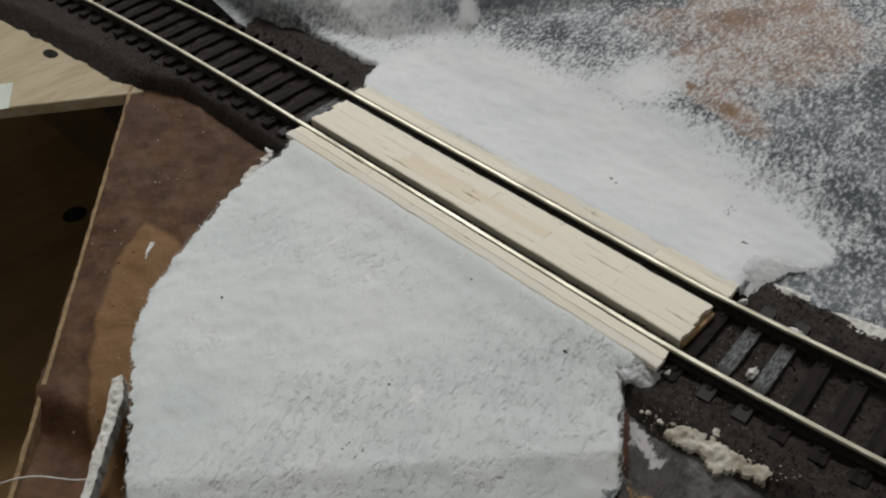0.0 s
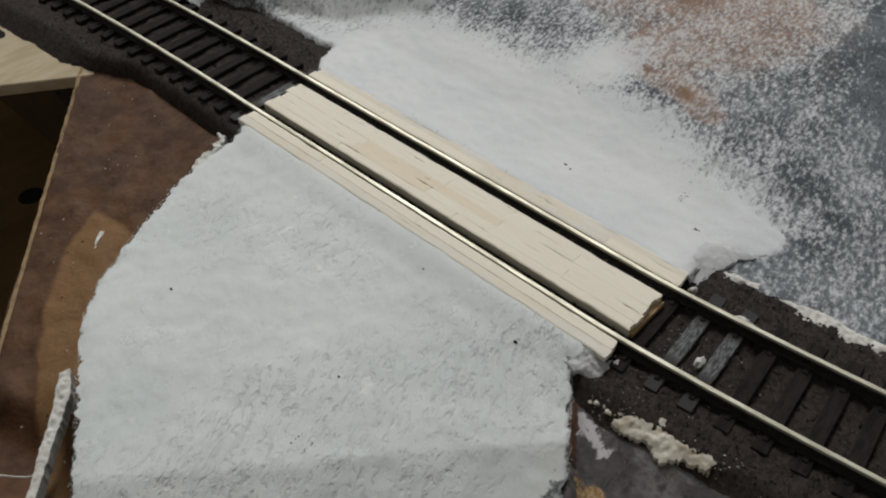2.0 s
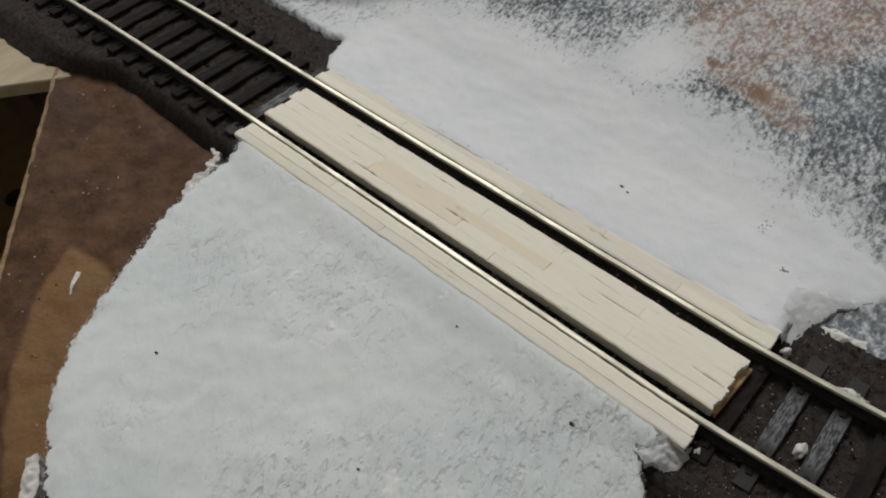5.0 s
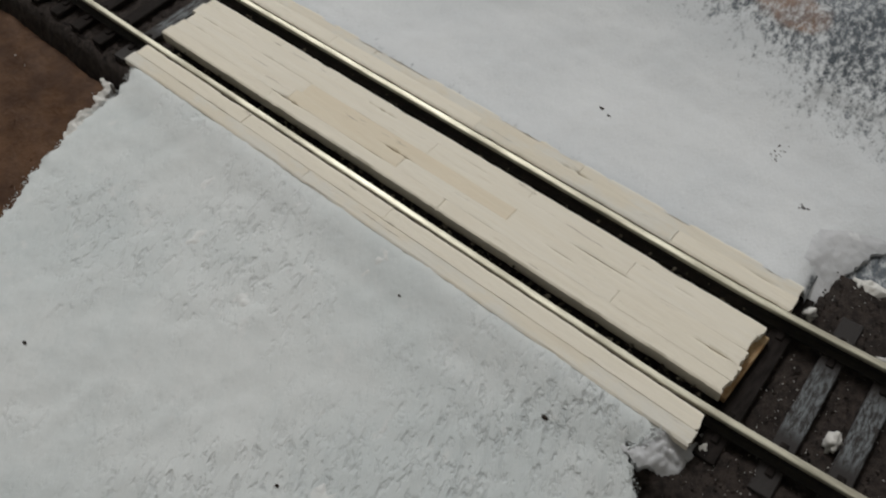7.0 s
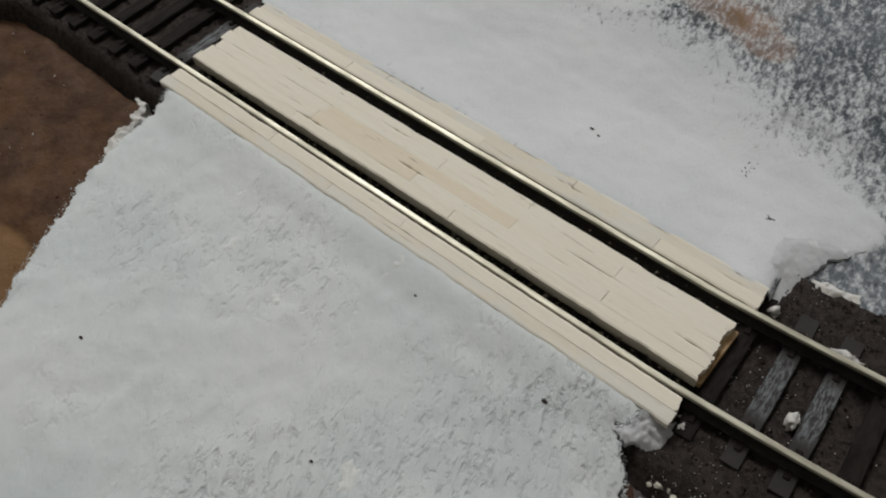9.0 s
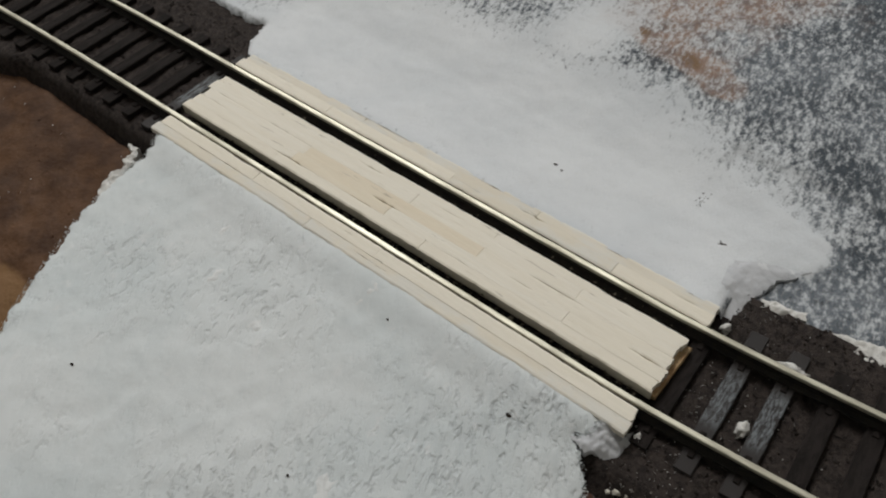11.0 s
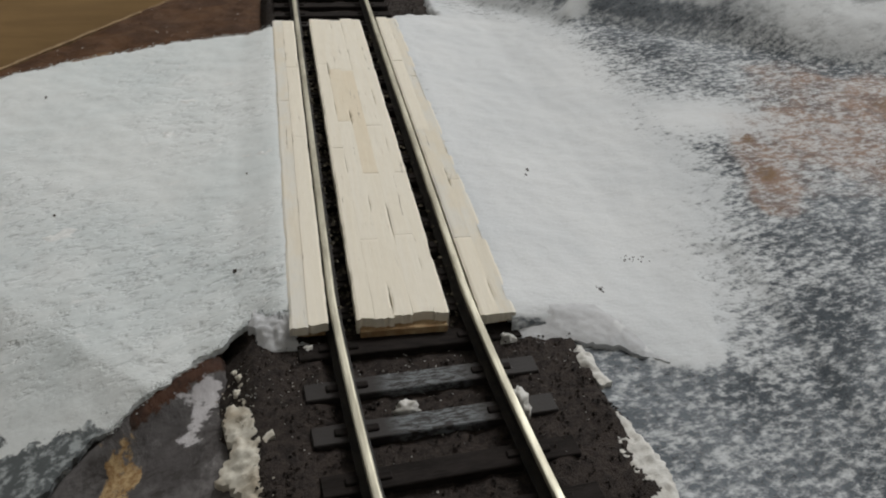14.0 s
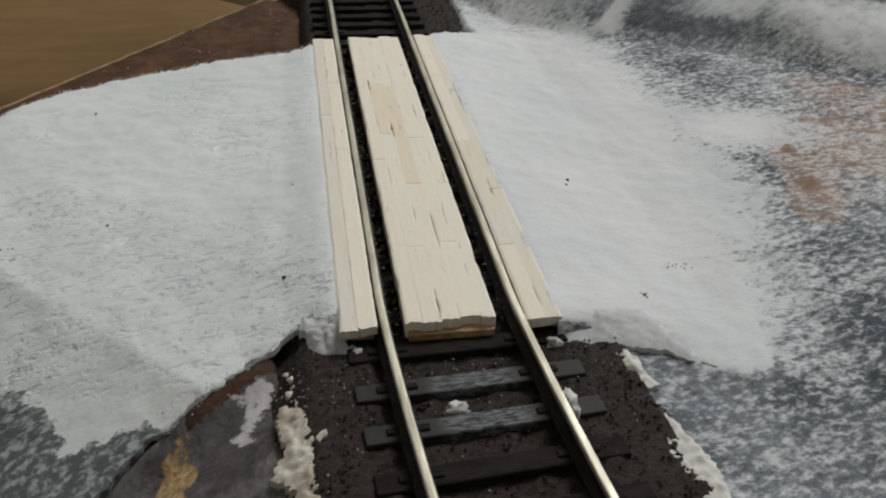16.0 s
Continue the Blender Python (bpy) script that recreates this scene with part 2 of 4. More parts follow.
bed_mat = make_mottled("dark_ballast", (0.050, 0.039, 0.034), (0.019, 0.015, 0.0135), 9, 0.92, third=(0.095, 0.074, 0.062), depth=0.10, spec=0.28)
bank_mat = make_bank("mottled_rock_bank")
sleeper_mat = make_mottled("brown_black_plastic", (0.026, 0.0215, 0.020), (0.013, 0.011, 0.010), 6, 0.8, third=(0.045, 0.039, 0.036), stretch=(0.35, 1.5, 1), depth=0.02, vary=True, spec=0.08)


def make_dusted(name):
    """Dark plastic whose middle is dry-brushed grey."""
    n = Nodes(name)
    sep = n.add("ShaderNodeSeparateXYZ")
    n.put(sep.inputs[0], n.mapped())
    grain = n.noise(11, (0.5, 1.8, 1), detail=6, rough=0.75, vary=True)
    span = n.math("ADD", n.math("ABSOLUTE", n.math("SUBTRACT", sep.outputs[0], 0.05)), n.math("MULTIPLY", n.math("SUBTRACT", grain, 0.5), 0.5))
    dust = n.math("SUBTRACT", 1.0, n.step(span, 0.40, 0.66))
    dust = n.math("MULTIPLY", dust, n.step(grain, 0.42, 0.60))
    c = n.mix(dust, (0.030, 0.026, 0.025), (0.165, 0.18, 0.19))
    return n.done(c, 0.65, ((grain, 0.014, 0.6),), spec=0.3)


grey_sleeper = make_dusted("grey_dusted_plastic")
web_mat = make_mottled("dark_painted_rail", (0.028, 0.024, 0.020), (0.014, 0.013, 0.012), 6, 0.6)
rail_metal = make_rail_metal("nickel_silver")
pale_wood = make_wood("pale_strip_wood", (0.88, 0.83, 0.725), (0.845, 0.775, 0.64), (0.50, 0.41, 0.29))
smeared_wood = make_wood("plaster_smeared_wood", (0.82, 0.765, 0.655), (0.76, 0.69, 0.56), (0.52, 0.44, 0.33), 0.55)
warm_wood = make_wood("warm_strip_wood", (0.84, 0.765, 0.625), (0.81, 0.705, 0.54), (0.48, 0.38, 0.25))
wood_end = make_mottled("torn_wood_end", (0.36, 0.22, 0.11), (0.52, 0.38, 0.22), 6, 0.85, depth=0.03)
brown_mat = make_brown("painted_card")
board_mat = make_mottled("bare_plywood", (0.49, 0.415, 0.29), (0.41, 0.335, 0.22), 1.5, 0.75, third=(0.34, 0.27, 0.18), stretch=(0.4, 1.4, 1), depth=0.01)
edge_mat = make_mottled("raw_ply_edge", (0.33, 0.23, 0.125), (0.20, 0.125, 0.065), 3, 0.85, third=(0.52, 0.43, 0.30), depth=0.04)
hardboard = make_mottled("dark_hardboard", (0.078, 0.048, 0.019), (0.056, 0.034, 0.013), 0.6, 0.7, stretch=(0.3, 1, 1), depth=0.005)
box_board = make_mottled("brown_box_board", (0.20, 0.123, 0.048), (0.165, 0.10, 0.038), 0.6, 0.9, stretch=(0.3, 1, 1), depth=0.005)
# near-black colour that stands for the shade inside the holes
black_mat = make_mottled("hole_shade_black", (0.008, 0.007, 0.006), (0.004, 0.004, 0.004), 3, 0.9)
paper_mat = make_mottled("pale_paper", (0.62, 0.66, 0.60), (0.57, 0.61, 0.56), 1.2, 0.8, depth=0.004)
thread_mat = make_mottled("white_thread", (0.7, 0.7, 0.66), (0.55, 0.54, 0.5), 10, 0.7)
wall_mat = make_mottled("room_paint", (0.62, 0.61, 0.58), (0.58, 0.57, 0.54), 0.02, 0.9, depth=0.01)
floor_mat = make_mottled("room_floor", (0.24, 0.18, 0.12), (0.18, 0.13, 0.09), 0.05, 0.6, stretch=(0.3, 2, 1), depth=0.01)

# ---- helpers of this scene (all numbers in centimetres) ----


def thing(name, base, label, category, group="", kind=""):
    ob = new(name)
    ob.empty_display_size = 0.01
    ob.location = Vector(base) * CM
    return tagged(ob, label, category, group, kind)


def part(name, bm, material, parent=None, label="", smooth=False):
    """Links a bmesh, drawn in centimetres of the world, as one mesh object under its parent."""
    at = Vector((0, 0, 0))
    p = parent
    while p is not None:
        at = at + p.location
        p = p.parent
    me = bpy.data.meshes.new(name)
    for v in bm.verts:
        v.co = v.co * CM - at
    for f in bm.faces:
        f.smooth = smooth
    bm.to_mesh(me)
    bm.free()
    me.materials.append(material)
    ob = new(name, me)
    ob.parent = parent
    return tagged(ob, label)


def alone(name, bm, material, base, label, category, group="", kind="", smooth=False):
    """A thing of one mesh, its origin at base."""
    ob = part(name, bm, material, None, "", smooth)
    shift = Vector(base) * CM
    ob.data.transform(Matrix.Translation(-shift))
    ob.location = shift
    return tagged(ob, label, category, group, kind)


def box(x0, x1, y0, y1, z0, z1, bevel=0.0, segs=1):
    bm = bmesh.new()
    bmesh.ops.create_cube(bm, size=1)
    for v in bm.verts:
        v.co = Vector((x0 + (v.co.x + 0.5) * (x1 - x0), y0 + (v.co.y + 0.5) * (y1 - y0), z0 + (v.co.z + 0.5) * (z1 - z0)))
    if bevel:
        bmesh.ops.bevel(bm, geom=bm.edges[:], offset=bevel, segments=segs, affect="EDGES")
    return bm


def wobble(x, y, s, seed=0.0):
    return noise.noise(Vector((x * s + seed, y * s - seed, seed * 0.37)))


def turb(x, y, s, seed=0.0, octaves=4):
    return noise.fractal(Vector((x * s + seed, y * s, seed)), 0.9, 2.1, octaves)


def ragged(outline, step, amount, seed):
    """A closed outline, resampled and roughened."""
    pts = []
    n = len(outline)
    for i in range(n):
        a, b = Vector(outline[i]), Vector(outline[(i + 1) % n])
        k = max(1, int((b - a).length / step))
        for j in range(k):
            p = a.lerp(b, j / k)
            side = Vector((-(b - a).y, (b - a).x)).normalized()
            pts.append(p + side * amount * (0.7 * turb(p.x, p.y, 1.3, seed) + 0.7 * turb(p.x, p.y, 5, seed) + 0.5 * wobble(p.x, p.y, 17, seed)))
    return pts


def inside(poly, x, y):
    hit = False
    for i in range(len(poly)):
        (x0, y0), (x1, y1) = poly[i - 1], poly[i]
        if (y0 > y) != (y1 > y) and x < (x1 - x0) * (y - y0) / (y1 - y0) + x0:
            hit = not hit
    return hit


def edge_distance(poly, x, y, closed=True):
    best = 1e9
    for i in range(0 if closed else 1, len(poly)):
        (x0, y0), (x1, y1) = poly[i - 1], poly[i]
        dx, dy = x1 - x0, y1 - y0
        t = min(1, max(0, ((x - x0) * dx + (y - y0) * dy) / (dx * dx + dy * dy + 1e-9)))
        best = min(best, math.hypot(x - x0 - t * dx, y - y0 - t * dy))
    return best


def depth_in(poly, x, y):
    d = edge_distance(poly, x, y)
    return d if inside(poly, x, y) else -d


def sheet(outline, height, spacing, thick, droop=0.0):
    """A sheet with a rough rim: top by height(x, y), a skirt, and a bottom."""
    pts = [Vector((p[0], p[1])) for p in outline]
    n = len(pts)
    poly = [(p.x, p.y) for p in pts]
    xs, ys = [p[0] for p in poly], [p[1] for p in poly]
    inner = []
    y = min(ys)
    row = 0
    while y < max(ys):
        x = min(xs) + (spacing / 2 if row % 2 else 0)
        while x < max(xs):
            px, py = x + random.uniform(-0.2, 0.2) * spacing, y + random.uniform(-0.2, 0.2) * spacing
            if inside(poly, px, py) and edge_distance(poly, px, py) > spacing * 0.45:
                inner.append(Vector((px, py)))
            x += spacing
        y += spacing * 0.87
        row += 1
    verts, _, faces, *_ = delaunay_2d_cdt(pts + inner, [], [list(range(n))], 1, 1e-5)
    bm = bmesh.new()
    top = []
    for v in verts:
        z = height(v.x, v.y)
        if droop:
            z -= droop * math.exp(-max(0, edge_distance(poly, v.x, v.y)) / 0.12)
        top.append(bm.verts.new((v.x, v.y, z)))
    for f in faces:
        bm.faces.new([top[i] for i in f])
    bm.normal_update()
    if bm.faces and sum(f.normal.z for f in bm.faces) < 0:
        bmesh.ops.reverse_faces(bm, faces=bm.faces[:])
    rim = [e for e in bm.edges if e.is_boundary]
    low, high = {}, {}
    for e in rim:
        for v in e.verts:
            if v not in low:
                high[v] = bm.verts.new(v.co)
                low[v] = bm.verts.new((v.co.x, v.co.y, v.co.z - thick))
    for e in rim:
        a, b = e.verts
        lp = e.link_loops[0]
        if lp.vert != a:
            a, b = b, a
        bm.faces.new((high[b], high[a], low[a], low[b]))
    bm.normal_update()
    return bm


def grid(xs, ys, height):
    bm = bmesh.new()
    rows = [[bm.verts.new((x, y, height(x, y))) for x in xs] for y in ys]
    for j in range(len(ys) - 1):
        for i in range(len(xs) - 1):
            bm.faces.new((rows[j][i], rows[j][i + 1], rows[j + 1][i + 1], rows[j + 1][i]))
    return bm


def spread(a, b, fine_a, fine_b, fine, coarse):
    out, v = [], a
    while v < b:
        out.append(v)
        v += fine if fine_a <= v < fine_b else coarse
    return out + [b]


def point_values(ob, name, fn):
    """A named value at each vertex, from its place in centimetres."""
    a = ob.data.attributes.new(name, "FLOAT", "POINT")
    a.data.foreach_set("value", [fn(v.co.x / CM, v.co.y / CM) for v in ob.data.vertices])


def lump(centre, size, seed, flat=0.6, rough=0.35, sub=2):
    bm = bmesh.new()
    bmesh.ops.create_icosphere(bm, subdivisions=sub, radius=1)
    for v in bm.verts:
        d = v.co.normalized()
        r = 1 + rough * noise.fractal(d * 2.6 + Vector((seed, seed * 0.7, 0)), 0.7, 2.1, 5)
        v.co = Vector((centre[0] + d.x * r * size[0], centre[1] + d.y * r * size[1], centre[2] + d.z * r * size[2]))
    return bm


def ramp(v, pairs):
    return float(np.interp(v, [p[0] for p in pairs], [p[1] for p in pairs]))


# ---- the line of the track ----


def track_x(y):
    """The sideways place of the track's middle: straight over the crossing, bending near the viewer."""
    return 0.038 * max(0.0, 0.6 - y) ** 1.4 - 0.0035 * max(0.0, y - 13) ** 2


def along(y, off):
    h = 0.01
    dx = (track_x(y + h) - track_x(y - h)) / (2 * h)
    n = Vector((1, -dx)).normalized()
    return track_x(y) + n.x * off, y + n.y * off


TOP = 0.45
FIRST, LAST = -7.5, 30.0

# ---- trackbed ----


def bed_height(off, y):
    left = ramp(y, [(-8, -1.95), (0, -1.9), (9.5, -1.55), (15.5, -1.48), (17, -2.0), (21, -2.1), (30, -2.5)])
    right = ramp(y, [(-8, 2.1), (0, 2.05), (11, 2.1), (11.5, 3.2), (15, 3.2), (18, 2.6), (30, 2.5)])
    d = max((left - off) * ramp(y, [(5, 1.0), (9, 2.4), (16.5, 2.4), (18, 1.0)]), off - right, 0)
    rough = 0.04 * turb(off, y, 2.2, 3) + (0.045 if abs(off) < 1.5 else 0.03) * turb(off, y, 8, 9)
    return (0.15 if abs(off) > 1.05 and y < 6 else 0.085) - 0.95 * d + rough * (1 + 1.2 * min(1, d * 2))


bm = bmesh.new()
offs = spread(-3.1, 4.0, -3.0, 3.9, 0.11, 0.11)
ys = spread(FIRST, LAST, -5, 18, 0.11, 0.25)
rows = []
for y in ys:
    rows.append([bm.verts.new((track_x(y) + o, y, bed_height(o, y))) for o in offs])
for j in range(len(ys) - 1):
    for i in range(len(offs) - 1):
        bm.faces.new((rows[j][i], rows[j][i + 1], rows[j + 1][i + 1], rows[j + 1][i]))
tagged(part("trackbed", bm, bed_mat, None, smooth=True), "dark brown-black textured trackbed under the model railway", "trackbed", kind="structure")

# ---- right hand terrain ----
SNOW = [(1.2, -0.1), (1.75, 0.0), (2.3, 0.05), (2.72, -0.25), (3.15, -0.86), (3.6, -0.95), (4.0, -0.85), (4.2, -0.2), (4.5, 0.7), (4.7, 1.8),
        (5.2, 3.3), (5.4, 5.0), (5.6, 7.0), (5.7, 8.8), (5.4, 10.2), (4.9, 11.8), (3.4, 12.4), (2.0, 12.1), (1.2, 11.2)]
CREASE = [(2.2, 15.5), (3.6, 13.0), (5.4, 11.5), (6.6, 10.9), (7.8, 9.9), (8.9, 9.2), (10.4, 8.0), (13.0, 6.6), (20.0, 2.5), (40.0, -9.0)]

RIDGE = [(5.8, 11.5), (6.9, 12.5), (8.6, 14.9), (10.5, 17.5)]


def beyond(x, y):
    line = ramp(x, CREASE)
    return max(0.0, (y - line) * 0.72)


def terrain_height(x, y):
    z = ramp(x, [(1.2, 0.45), (1.45, 0.425), (1.7, 0.36), (2.8, 0.17), (3.8, 0.06), (5.0, 0.11), (6.5, 0.22), (8, 0.27), (11, 0.36), (14, 0.3), (40, 0.0)])
    b = beyond(x, y)
    z += 0.55 * max(0, b - 0.1) + 0.10 * math.sin(b * 1.7) * min(1, b)
    if b > 0 and x > 8.0:
        z += 0.10 * min(1.0, b / 0.6) * min(1.0, (x - 8.0) / 1.5)
    if x > 5 and y > 11:
        z += 0.28 * math.exp(-(edge_distance(RIDGE, x, y, False) / 0.28) ** 2)
    if y < 0.2:
        rim = 2.03 + 0.10 * turb(0, y, 1.1, 3) + 0.05 * wobble(0, y, 7, 2) + 0.02 * max(0, -y)
        drop = min(1.0, max(0.0, (0.1 - y) / 0.5))
        z -= drop * 0.14 * min(1, max(0, (3.6 - x) / 1.2))
        z -= 0.7 * min(1.0, max(0.0, (-0.1 - y) / 0.2)) * min(1.0, max(0.0, (rim - x) / 0.14))
    if y < -1:
        z -= 0.06 * (-1 - y) * min(1, max(0, (x - 2.5) / 4))
    z -= max(0.0, 1.0 - depth_in(SNOW, x, y) / 0.18) * 0.03 if y < 1.2 and x < 4.6 and inside(SNOW, x, y) else 0.0
    d = -depth_in(SNOW, x, y)
    if y < 1.5 and x < 5.2 and d > 0:
        z -= 0.05 * min(1, d / 0.06)
    if y > 11.1:
        rim = ramp(y, [(11.1, 1.3), (11.5, 1.7), (12.0, 2.7), (12.4, 2.5), (13.3, 2.6), (15, 2.45), (18, 2.2), (45, 2.2)]) + 0.22 * turb(1, y, 0.9, 6) + 0.06 * wobble(0, y, 5, 2)
        z -= 0.9 * min(1.0, max(0.0, (rim - x) / 0.22))
    return z + 0.025 * turb(x, y, 0.9, 5) + 0.018 * turb(x, y, 3.4, 2)


xs = spread(1.36, 40, 1.3, 13.5, 0.105, 0.5)
ys = spread(-12, 45, -4.5, 14.5, 0.105, 0.5)
ground = part("ground", grid(xs, ys, terrain_height), terrain_mat, smooth=True)
tagged(ground, "plaster terrain dry-brushed slate grey, white and rusty ochre", "terrain", kind="structure")
OCHRE = [(6.3, 2.9), (6.9, 2.3), (8.2, 3.0), (9.2, 2.2), (10.8, 1.2), (13.2, 1.8), (14.5, 4.8), (12.0, 7.2), (9.4, 7.6), (7.6, 7.0), (7.0, 4.8)]


ARC = [(3.3, 7.8), (3.15, 6.8), (3.25, 5.9), (3.55, 5.3), (3.8, 4.8)]


def snow_amount(x, y):
    d = depth_in(SNOW, x, y)
    soft = 0.05 + 1.15 * max(min(1.0, max(0.0, (y - 0.2) / 0.9)), min(1.0, max(0.0, (x - 4.05) / 0.7)))
    s = min(1.0, max(0.0, 0.5 + d / (2 * soft)))
    s -= 0.30 * math.exp(-(edge_distance(ARC, x, y, False) / 0.16) ** 2) * (0.6 + 0.8 * wobble(x, y, 1.1, 6)) if x < 5 else 0
    b = beyond(x, y)
    s = max(s, 0.85 * math.exp(-((x - 6.5) ** 2 / 1.5 + (y - 5.8) ** 2 / 0.8)))
    s = max(s, 0.5 * math.exp(-((x - 3.6 - 0.35 * (y - 13)) ** 2) / 2.5) if y > 12.4 else 0)
    if b > 0 and y > 10.5:
        s = max(s, 0.95 * math.exp(-(edge_distance(RIDGE, x, y, False) / 0.26) ** 2))
    if x > 9.0 and 0.05 < b < 2.2:
        s = max(s, 0.55 * min(1, (x - 9.0) / 1.5) * min(1, (2.2 - b) / 0.7) * min(1, (b - 0.05) / 0.5))
    if b > 0.9:
        s = max(s, 0.12 + 0.25 * wobble(x, y, 0.35, 4) + 0.25 * wobble((x - y) * 1.0, 0, 0.9, 5))
    return s


def ochre_amount(x, y):
    d = depth_in(OCHRE, x, y)
    v = min(0.8, max(0.0, 0.36 + d / 3.4)) * (0.75 + 0.6 * wobble(x, y, 0.5, 8))
    tail = edge_distance([(7.15, 4.75), (6.95, 3.8), (6.8, 3.0), (6.5, 2.5)], x, y, False)
    v = max(v, 1.0 * math.exp(-(tail / 0.40) ** 2) * (0.85 + 0.5 * wobble(x, y, 2.2, 3)))
    tan = math.exp(-((x - 5.6) ** 2 / 0.9 + (y - 15.4) ** 2 / 1.0))
    return max(v, 0.9 * tan)


def slate_amount(x, y):
    c = edge_distance(CREASE, x, y, False)
    # dark band following the crease: its shadow line painted in slate
    v = 0.9 * math.exp(-(c / 0.9) ** 2) * (0.6 + 0.8 * wobble(x, y, 0.4, 2))
    v += 0.9 * math.exp(-((x - 7.6) ** 2 / 1.6 + (y - 1.6) ** 2 / 0.8)) + 0.7 * math.exp(-((x - 6.2) ** 2 / 0.9 + (y - 9.4) ** 2 / 1.6))
    if y < 0.3:
        v += 0.55
    v += 1.6 * min(1.0, max(0.0, (x - y - 7.5) / 3.0)) if y < 1.5 else 0
    v += 0.6 * math.exp(-((x - 3.1) ** 2 / 0.7 + (y + 1.0) ** 2 / 0.9))
    # slate paint beyond the crease, deepened where the slope's shadows lie
    if beyond(x, y) > 0.4:
        v += 0.35 + 0.6 * wobble(x, y, 0.3, 9)
        v += 0.8 * math.exp(-((x - 7.5) ** 2 / 1.8 + (beyond(x, y) - 0.7) ** 2 / 0.35))
        if beyond(x, y) > 2.0 and x > 8:
            v += 0.9
    return v


point_values(ground, "snow_cover", snow_amount)
point_values(ground, "ochre_paint", ochre_amount)
point_values(ground, "slate_and_shade", slate_amount)
point_values(ground, "soft_wash", lambda x, y: 0.85 * min(1.0, beyond(x, y) / 0.9))

# ---- left hand plaster road ----
FOLD_A, FOLD_N = Vector((-9.3, 5.5)), Vector((-0.689, -0.725))


DABS = [(-1.67, 4.66, 0.17), (-3.3, 5.82, 0.22), (-2.33, 7.78, 0.2), (-1.99, 4.72, 0.1), (-3.0, 7.2, 0.25), (-4.6, 2.98, 0.3)]


def road_height(x, y):
    z = ramp(-x, [(1.0, 0.385), (1.33, 0.411), (1.42, 0.425), (1.6, 0.40), (2.1, 0.28), (3.2, 0.2), (5.7, 0.10), (9, -0.02), (12, -0.1)])
    d = (Vector((x, y)) - FOLD_A).dot(FOLD_N)
    z -= 0.045 * max(0.0, 4 + min(d, 0)) * min(1.0, max(0.0, (-1.5 - x) / 1.2))
    z -= 0.35 * 0.5 * (d + math.sqrt(d * d + 0.025))
    crown = math.exp(-(d / 0.12) ** 2) * (0.6 + 0.6 * wobble(x, y, 1.2, 4))
    return z + 0.036 * crown + min(1.0, 0.25 + max(0.0, -1.4 - x)) * (0.02 * turb(x, y, 0.8, 12) + 0.018 * turb(x * 0.8, y, 3.2, 7)) + 0.007 * turb(x, y, 9, 3)


ROAD = [(-1.26, 10.75), (-2.0, 10.55), (-2.66, 10.62), (-4.0, 10.28), (-5.3, 9.72), (-6.46, 9.16), (-7.28, 8.5), (-8.14, 7.36), (-8.9, 6.1), (-9.5, 5.3),
        (-10.1, 4.2), (-10.0, 2.2), (-8.8, 0.2), (-7.4, -1.8), (-5.6, -2.4), (-4.3, -1.42), (-3.8, -1.02), (-3.5, -0.8), (-3.1, -0.5), (-2.75, -0.25), (-2.35, 0.0), (-1.8, 0.5), (-1.55, 0.35), (-1.26, 0.3)]
WORN = [(-6.1, 0.6), (-5.7, 0.45), (-5.4, 0.3), (-5.05, 0.05), (-4.8, -0.35), (-4.65, -0.72), (-4.35, -0.72), (-4.0, -0.68), (-3.75, -0.64), (-3.45, -0.72), (-3.4, -1.0), (-5.6, -3.0), (-8.5, -2.0), (-9.0, 0.0)]
random.seed(4)
road = part("snow_road", sheet(ragged(ROAD, 0.03, 0.11, 5), road_height, 0.11, 0.09, 0.05), plaster, None, smooth=True)
point_values(road, "worn_paint", lambda x, y: max(0.0, min(0.85, 0.42 + depth_in(WORN, x, y) / 0.55)) if y < 1.2 else 0.0)
point_values(road, "rough_zone", lambda x, y: max(0.0, min(1.0, 0.85 - 0.30 * abs(y - 1.9 + 0.45 * (x + 3.5)) + 0.6 * wobble(x, y, 0.8, 3))))
tagged(road, "white plaster snow road sheet beside the timber crossing", "plaster road", kind="structure")

# ---- left hand bank under the road, and the brown card ----


BANK_RIM = [(-4.3, -0.62), (-3.5, -0.2), (-3.1, -0.01), (-2.8, 0.06), (-2.3, 0.16)]


def from_rim(x, y):
    """How far a place lies outside the straight near rim of the road."""
    return (x + 2.3) * 0.579 - y * 0.815


def bank_height(x, y):
    s = from_rim(x, y)
    face = ramp(x, BANK_RIM) - 0.07 - (1.25 * s if s > 0 else -0.5 * s) if -5.5 < x < -2.2 and s > -0.8 else -9.0
    pit = math.exp(-((x + 2.05) ** 2 / 0.06 + (y - 0.5) ** 2 / 0.16))
    return max(face, -0.16 - 0.34 * max(0.0, -x - 2.1)) - 0.5 * pit + 0.05 * turb(x, y, 0.9, 21) + 0.03 * turb(x, y, 4, 2)


bank = part("bank", grid(spread(-12, -1.8, -6, -1.8, 0.12, 0.4), spread(-9, 4.5, -4, 2.5, 0.12, 0.4), bank_height), bank_mat, None, smooth=True)
point_values(bank, "bare_wood", lambda x, y: 0.72 * math.exp(-(edge_distance([(-3.38, -1.05), (-3.3, -1.2), (-3.35, -1.6)], x, y, False) / 0.24) ** 2))
point_values(bank, "brown_soil", lambda x, y: 0.8 * math.exp(-((from_rim(x, y) - 0.03) / 0.13) ** 2) if x > -3.3 else 0.0)
